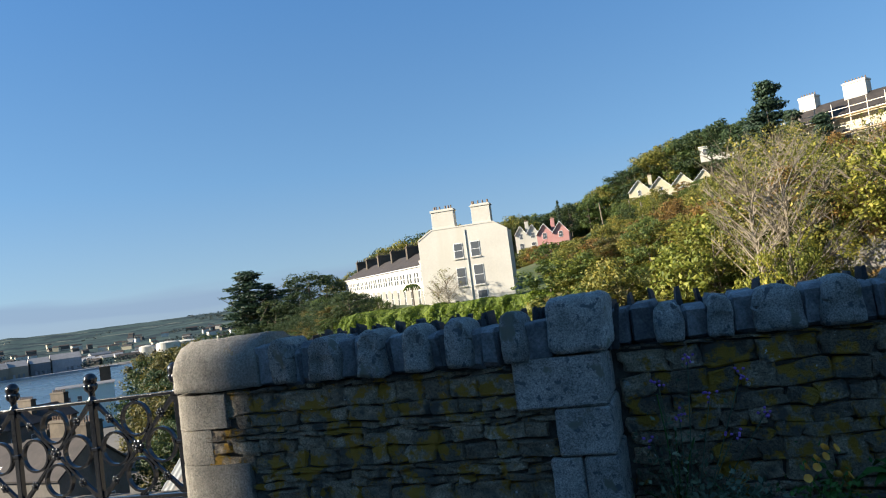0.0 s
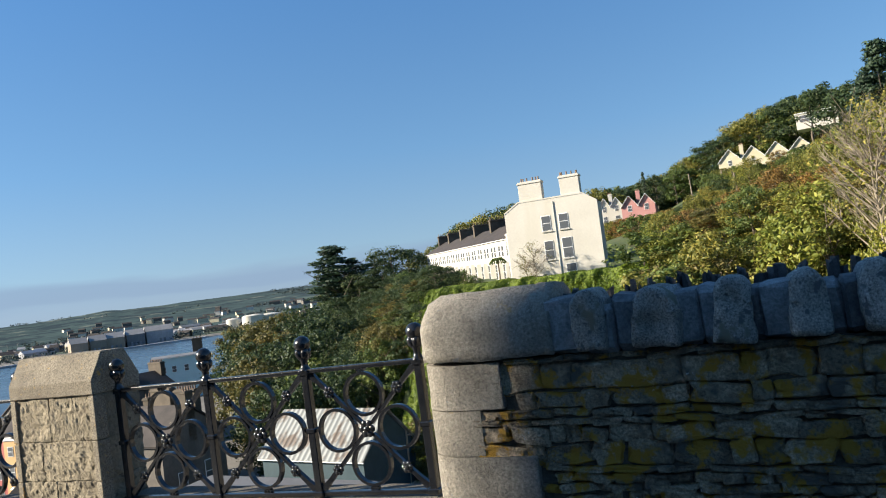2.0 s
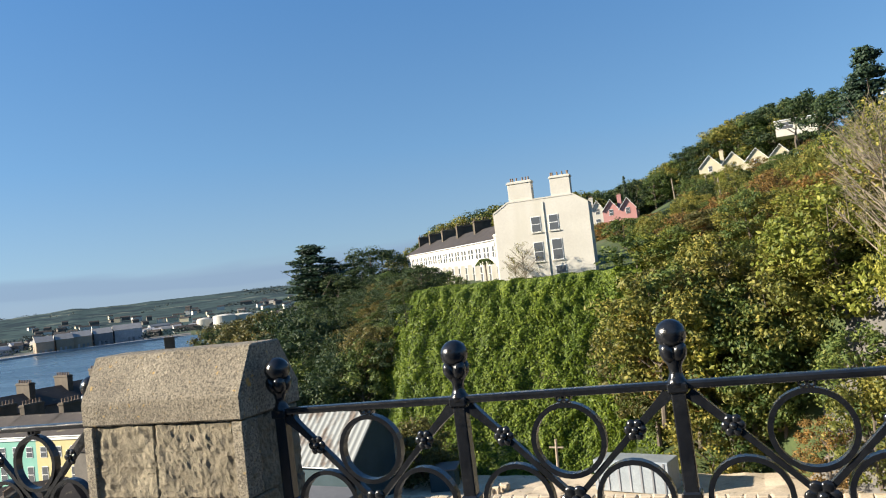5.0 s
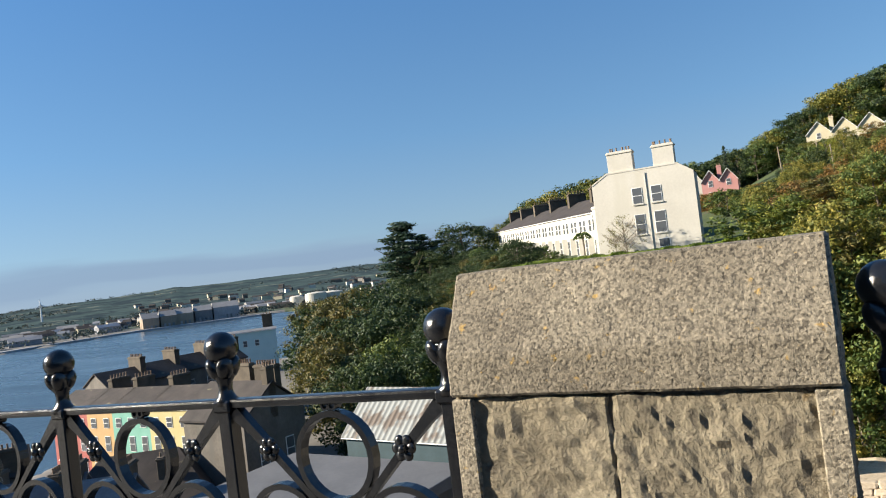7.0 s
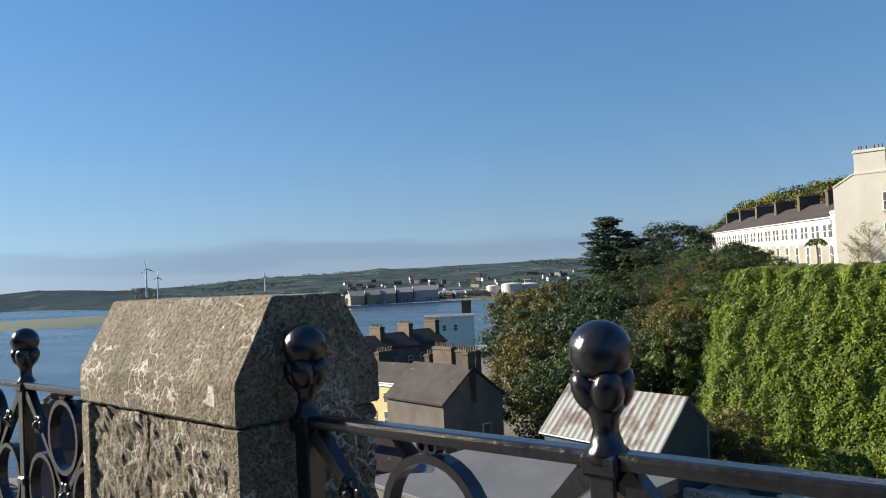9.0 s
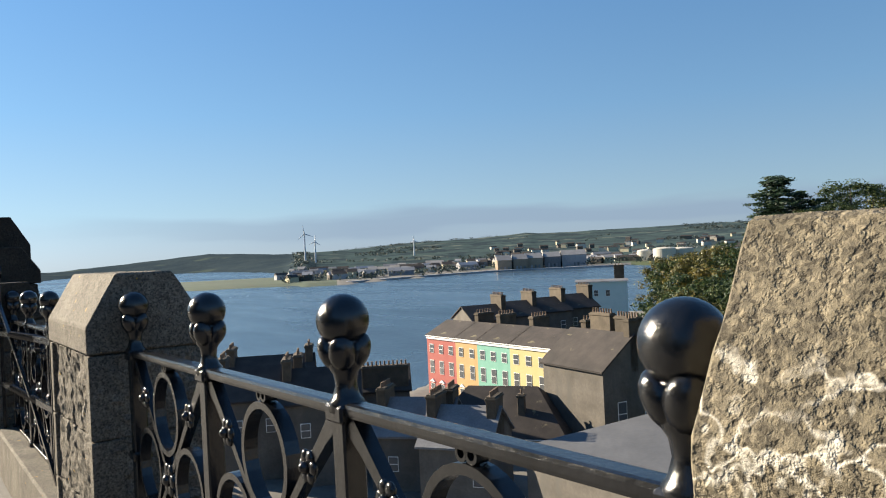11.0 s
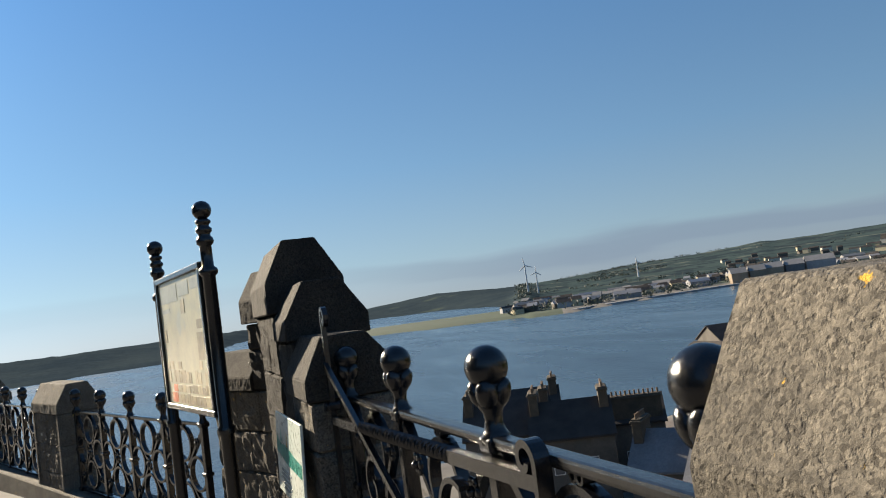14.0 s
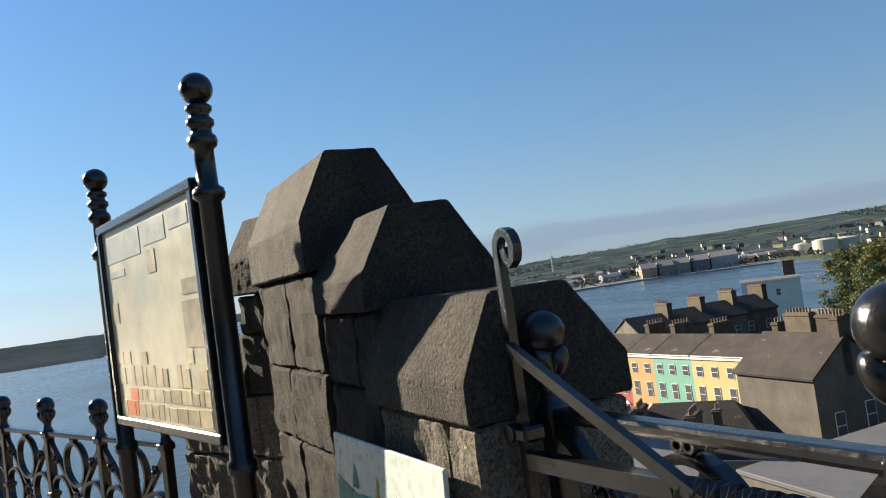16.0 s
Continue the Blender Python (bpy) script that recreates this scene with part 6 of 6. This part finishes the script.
for az, d, hub, blade, a0 in ((64.15, 1500, 45.3, 17, 100), (63.4, 1560, 30.5, 13, 85), (56.0, 1700, 25.6, 12, 95)):
    x, y = -0.6 - math.sin(radians(az)) * d, -0.7 + math.cos(radians(az)) * d
    z = ground_z(x, y)
    ob = thing("wind_turbine", pose(x, y, 0, 0, 0, az), "tall white wind turbine on the low hills", "wind turbine", "turbines")
    part("tower", lathe(bmesh.new(), [(2.0, z - 3), (1.1, hub)], 12), TURBINE_WHITE, ob)
    part("nacelle", bbox((-1.3, -3, hub - 1), (1.3, 3, hub + 1.6), 0.3), TURBINE_WHITE, ob)
    for k in range(3):
        a = radians(a0 + 120 * k)
        part("blade", tube(bmesh.new(), [(0, -3.3, hub), (blade * 0.3 * math.cos(a), -3.4, hub + blade * 0.3 * math.sin(a)), (blade * math.cos(a), -3.4, hub + blade * math.sin(a))], [0.7, 1.1, 0.25], 6), TURBINE_WHITE, ob)
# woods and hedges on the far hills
# these leaf colours carry the same painted haze as the far land
LEAF_HAZED = foliage("hazed_far_leaves", (0.03, 0.045, 0.052), (0.042, 0.06, 0.064), (0.054, 0.072, 0.07))
pts = []
for k in range(2600):
    az = rng.uniform(28, 65)
    d = along(az, [28, 64, 66, 74, 82, 97], [1250, 1150, 1300, 1330, 1400, 1000]) + rng.random() * along(az, [28, 64, 66, 97], [1500, 1500, 700, 400])
    x, y = -math.sin(radians(az)) * d, math.cos(radians(az)) * d
    if az < 64 and noise.noise(Vector((x * 0.004, y * 0.004, 1))) < 0.18:
        continue
    z = ground_z(x, y)
    if z < SEA + 0.5:
        continue
    for j in range(7):
        pts.append((x + rng.gauss(0, 5), y + rng.gauss(0, 5), z + rng.uniform(0.5, 5)))
far_wood = tagged(new("far_woods", leaf_mesh(np.array(pts), 4.2, np.random.default_rng(4), LEAF_HAZED)), "dark woods and hedges on the far hills", "woods", kind="stuff")
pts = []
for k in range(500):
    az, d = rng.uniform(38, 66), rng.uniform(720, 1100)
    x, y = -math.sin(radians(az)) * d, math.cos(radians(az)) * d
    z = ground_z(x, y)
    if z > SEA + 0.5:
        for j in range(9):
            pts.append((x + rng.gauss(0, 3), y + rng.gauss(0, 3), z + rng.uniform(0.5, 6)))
tagged(new("far_trees", leaf_mesh(np.array(pts), 2.6, np.random.default_rng(5), LEAF_HAZED)), "dark trees among the far houses", "woods", kind="stuff")

# ---- yard under the ivy bank ----
SANDY = surface("sandy_stone", (0.42, 0.34, 0.24), (0.6, 0.5, 0.37), 0.5, 6, 0.95, 0.5, 0.05, [((0.26, 0.2, 0.14), 0.8, 0.62)])
WEATHERED = surface("weathered_wood", (0.24, 0.19, 0.13), (0.38, 0.31, 0.22), 1, 10, 0.9, 0.3, 0.01)
PALE_METAL = surface("pale_metal", (0.26, 0.29, 0.31), (0.34, 0.37, 0.39), 1, 8, 0.4, 0.0, 0.01, metal=0.2)
bm = bbox((-30, 55.5, -21), (14, 62.5, -16.2), 0.3, 2)
yard = tagged(new("yard_terrace", mesh_of(roughen(bm, 2.2, 0.35, 0.4, 3), SANDY)), "pale sandy yard terrace at the foot of the ivy bank", "ground", kind="structure")
wall = thing("yard_wall", pose(-29, 55.2, -17.5), "low pale rubble wall along the sandy yard", "wall")
rng = random.Random(41)
x = 0
YARD_STONES = [mesh_of(stone_mesh(k + 60), SANDY) for k in range(5)]
while x < 40:
    w = rng.uniform(0.6, 1.3)
    for row in range(4):
        piece("stone", rng.choice(YARD_STONES), pose(x + w / 2 + (row % 2) * 0.3, 0, row * 0.42) @ Matrix.Diagonal((w, 0.7, 0.44, 1)), wall)
    x += w
skip = thing("steel_container", pose(-9.5, 57.5, -16.3, 0, 0, -14), "pale steel container in the sandy yard", "container")
part("body", bbox((0, 0, 0.2), (6, 2.4, 2.6), 0.05), PALE_METAL, skip)
for k in range(7):
    part("rib", bbox((0.2 + k * 0.9, -0.06, 0.3), (0.32 + k * 0.9, 0.0, 2.5)), GREY_SHED, skip)
hut = thing("blue_hut", pose(-23.5, 57.2, -16.3, 0, 0, 12), "small blue hut with grey roof in the yard", "hut")
part("wall", bbox((0, 0, 0), (2.2, 2.2, 1.9), 0.03), SHADED_TEAL, hut)
part("roof", bbox((-0.2, -0.2, 1.9), (2.4, 2.4, 2.1), 0.06), LEAD, hut)
for k in range(9):
    ob = thing("rubble_heap_stone", pose(-19 + rng.uniform(-2, 2), 57.5 + rng.uniform(-1, 1), -16.3, 0, 0, rng.uniform(0, 90)) @ Matrix.Diagonal((rng.uniform(0.4, 0.9), 0.6, rng.uniform(0.3, 0.7), 1)), "rough pale stone lying in the yard", "stone", "loose stones")
    piece("body", rng.choice(YARD_STONES), Matrix.Identity(4), ob)
for x, y, z, h in ((-27.2, 58.5, -16.4, 5.2), (-12.6, 58.2, -16.4, 4.2), (-30.5, 54.5, -20, 7.5)):
    pole = thing("wooden_pole", pose(x, y, z, 0, 2, 0), "weathered wooden utility pole with a cross arm", "pole", "poles")
    part("shaft", tube(bmesh.new(), [(0, 0, -1), (0, 0, h)], [0.14, 0.1], 8), WEATHERED, pole)
    part("cross_arm", bbox((-0.6, -0.06, h - 0.7), (0.6, 0.06, h - 0.58), 0.02), WEATHERED, pole)
for az, d, top in ((4.0, 165, 5.6), (1.7, 150, 5.5), (0.9, 152, 5.2)):
    x, y = at_angle(az, d, 0)[:2]
    t = 1.45 + d * math.tan(radians(top))
    pole = thing("wooden_pole", pose(x, y, t - 8, 0, -3, 0), "weathered wooden utility pole on the hill", "pole", "poles")
    part("shaft", tube(bmesh.new(), [(0, 0, -3), (0, 0, 8)], [0.17, 0.11], 8), PALE_BARK, pole)

# ---- planting in the corner by the back wall ----
PETAL_PURPLE = surface("purple_petals", (0.3, 0.12, 0.5), (0.45, 0.22, 0.65), 8, 30, 0.6, 0.0, 0.01)
PETAL_ORANGE = surface("orange_petals", (0.8, 0.3, 0.03), (0.85, 0.45, 0.06), 8, 30, 0.6, 0.0, 0.01)
LEAF_GREY = foliage("grey_green_leaves", (0.1, 0.14, 0.1), (0.22, 0.28, 0.19), (0.36, 0.42, 0.3))
LEAF_LUSH = foliage("lush_leaves", (0.05, 0.14, 0.03), (0.11, 0.27, 0.06), (0.2, 0.38, 0.1))


def clump(name, x, y, z, r, h, count, size, material, label, seed):
    g = np.random.default_rng(seed)
    p = g.normal(size=(count, 3)) * (r * 0.45, r * 0.35, h * 0.28)
    p[:, 2] = np.abs(p[:, 2])
    ob = thing(name, pose(x, y, z), label, "plant")
    part("leaves", leaf_mesh(p, size, g, material), material, ob)
    for k in range(9):
        e = p[int(g.integers(count))]
        part("stem", tube(bmesh.new(), [(0.1 * e[0], 0.1 * e[1], -0.02), tuple(e * (0.6, 0.6, 0.7)), tuple(e)], 0.004, 4), LEAF_LUSH, ob)
    return ob, p


clump("low_shrub", 7.15, 0.22, 0.1, 0.3, 0.35, 700, 0.035, LEAF_GREY, "grey-green low shrub at the wall foot", 2)
wispy, tips = clump("wispy_plant", 6.85, 0.3, 0.1, 0.28, 0.95, 420, 0.03, LEAF_GREY, "wispy grey-green plant with purple flowers", 3)
for k in range(8):
    bm = bmesh.new()
    g = np.random.default_rng(50 + k)
    for q in g.normal(size=(7, 3)) * (0.025, 0.02, 0.018):
        bmesh.ops.create_icosphere(bm, subdivisions=1, radius=0.009, matrix=Matrix.Translation(q))
    fl = part("flower_head", bm, PETAL_PURPLE, wispy)
    fl.matrix_basis = pose(-0.12 + 0.09 * k, -0.05 * (k % 2), 0.45 + 0.11 * ((k * 3) % 5))
    part("stalk", tube(bmesh.new(), [(0.02 * k, 0, 0), (-0.12 + 0.09 * k, -0.05 * (k % 2), 0.44 + 0.11 * ((k * 3) % 5))], 0.003, 4), LEAF_GREY, wispy)
lily, tips = clump("broad_leaved_plant", 8.05, 0.2, 0.1, 0.2, 0.3, 60, 0.04, LEAF_LUSH, "lush plant with broad arching green leaves", 4)
for k in range(16):
    a, l_ = k * 2.4, 0.22 + 0.02 * (k % 5)
    bm = bmesh.new()
    pts = [(math.cos(a) * l_ * t, math.sin(a) * l_ * t * 0.7, 0.05 + 0.55 * t - 0.42 * t * t + 0.02 * (k % 3)) for t in (0, 0.25, 0.5, 0.75, 1.0)]
    wd = (0.01, 0.05, 0.065, 0.045, 0.004)
    sx, sy = -math.sin(a), math.cos(a)
    left = [bm.verts.new((x - sx * w, y - sy * w, z)) for (x, y, z), w in zip(pts, wd)]
    mid = [bm.verts.new((x, y, z - 0.012)) for x, y, z in pts]
    right = [bm.verts.new((x + sx * w, y + sy * w, z)) for (x, y, z), w in zip(pts, wd)]
    for i in range(4):
        bm.faces.new((left[i], mid[i], mid[i + 1], left[i + 1])), bm.faces.new((mid[i], right[i], right[i + 1], mid[i + 1]))
    part("leaf", bm, LEAF_LUSH, lily, smooth=True)
marigold, tips = clump("flowering_plant", 7.62, 0.24, 0.1, 0.22, 0.42, 260, 0.035, LEAF_LUSH, "leafy plant with small orange flowers", 6)
for k in range(9):
    bm = lathe(bmesh.new(), [(0.004, 0), (0.02, 0.008), (0.024, 0.014), (0.006, 0.012)], 9)
    fl = part("flower_head", bm, PETAL_ORANGE, marigold)
    fl.matrix_basis = pose(-0.1 + 0.05 * (k % 5), -0.1 + 0.02 * (k % 3), 0.22 + 0.05 * (k % 4), 60, 0, 20 * k)
for k, (x0, x1) in enumerate(((6.66, 6.95), (7.4, 8.0), (8.03, 8.6))):
    ob = tagged(new("stone_slab", mesh_of(roughen(bbox((x0, -0.2, 0.1), (x1, 0.02, 0.19 - 0.01 * k), 0.012), 0.12, 0.006, 7, k), GRANITE)), "pale flat stone slab edging the planting bed", "stone slab")
tagged(new("planting_bed", mesh_of(roughen(bbox((6.6, -0.16, 0.0), (9.5, 0.5, 0.14), 0.02), 0.2, 0.02, 5, 3), MORTAR)), "dark earth bed at the wall foot", "bed", kind="structure")
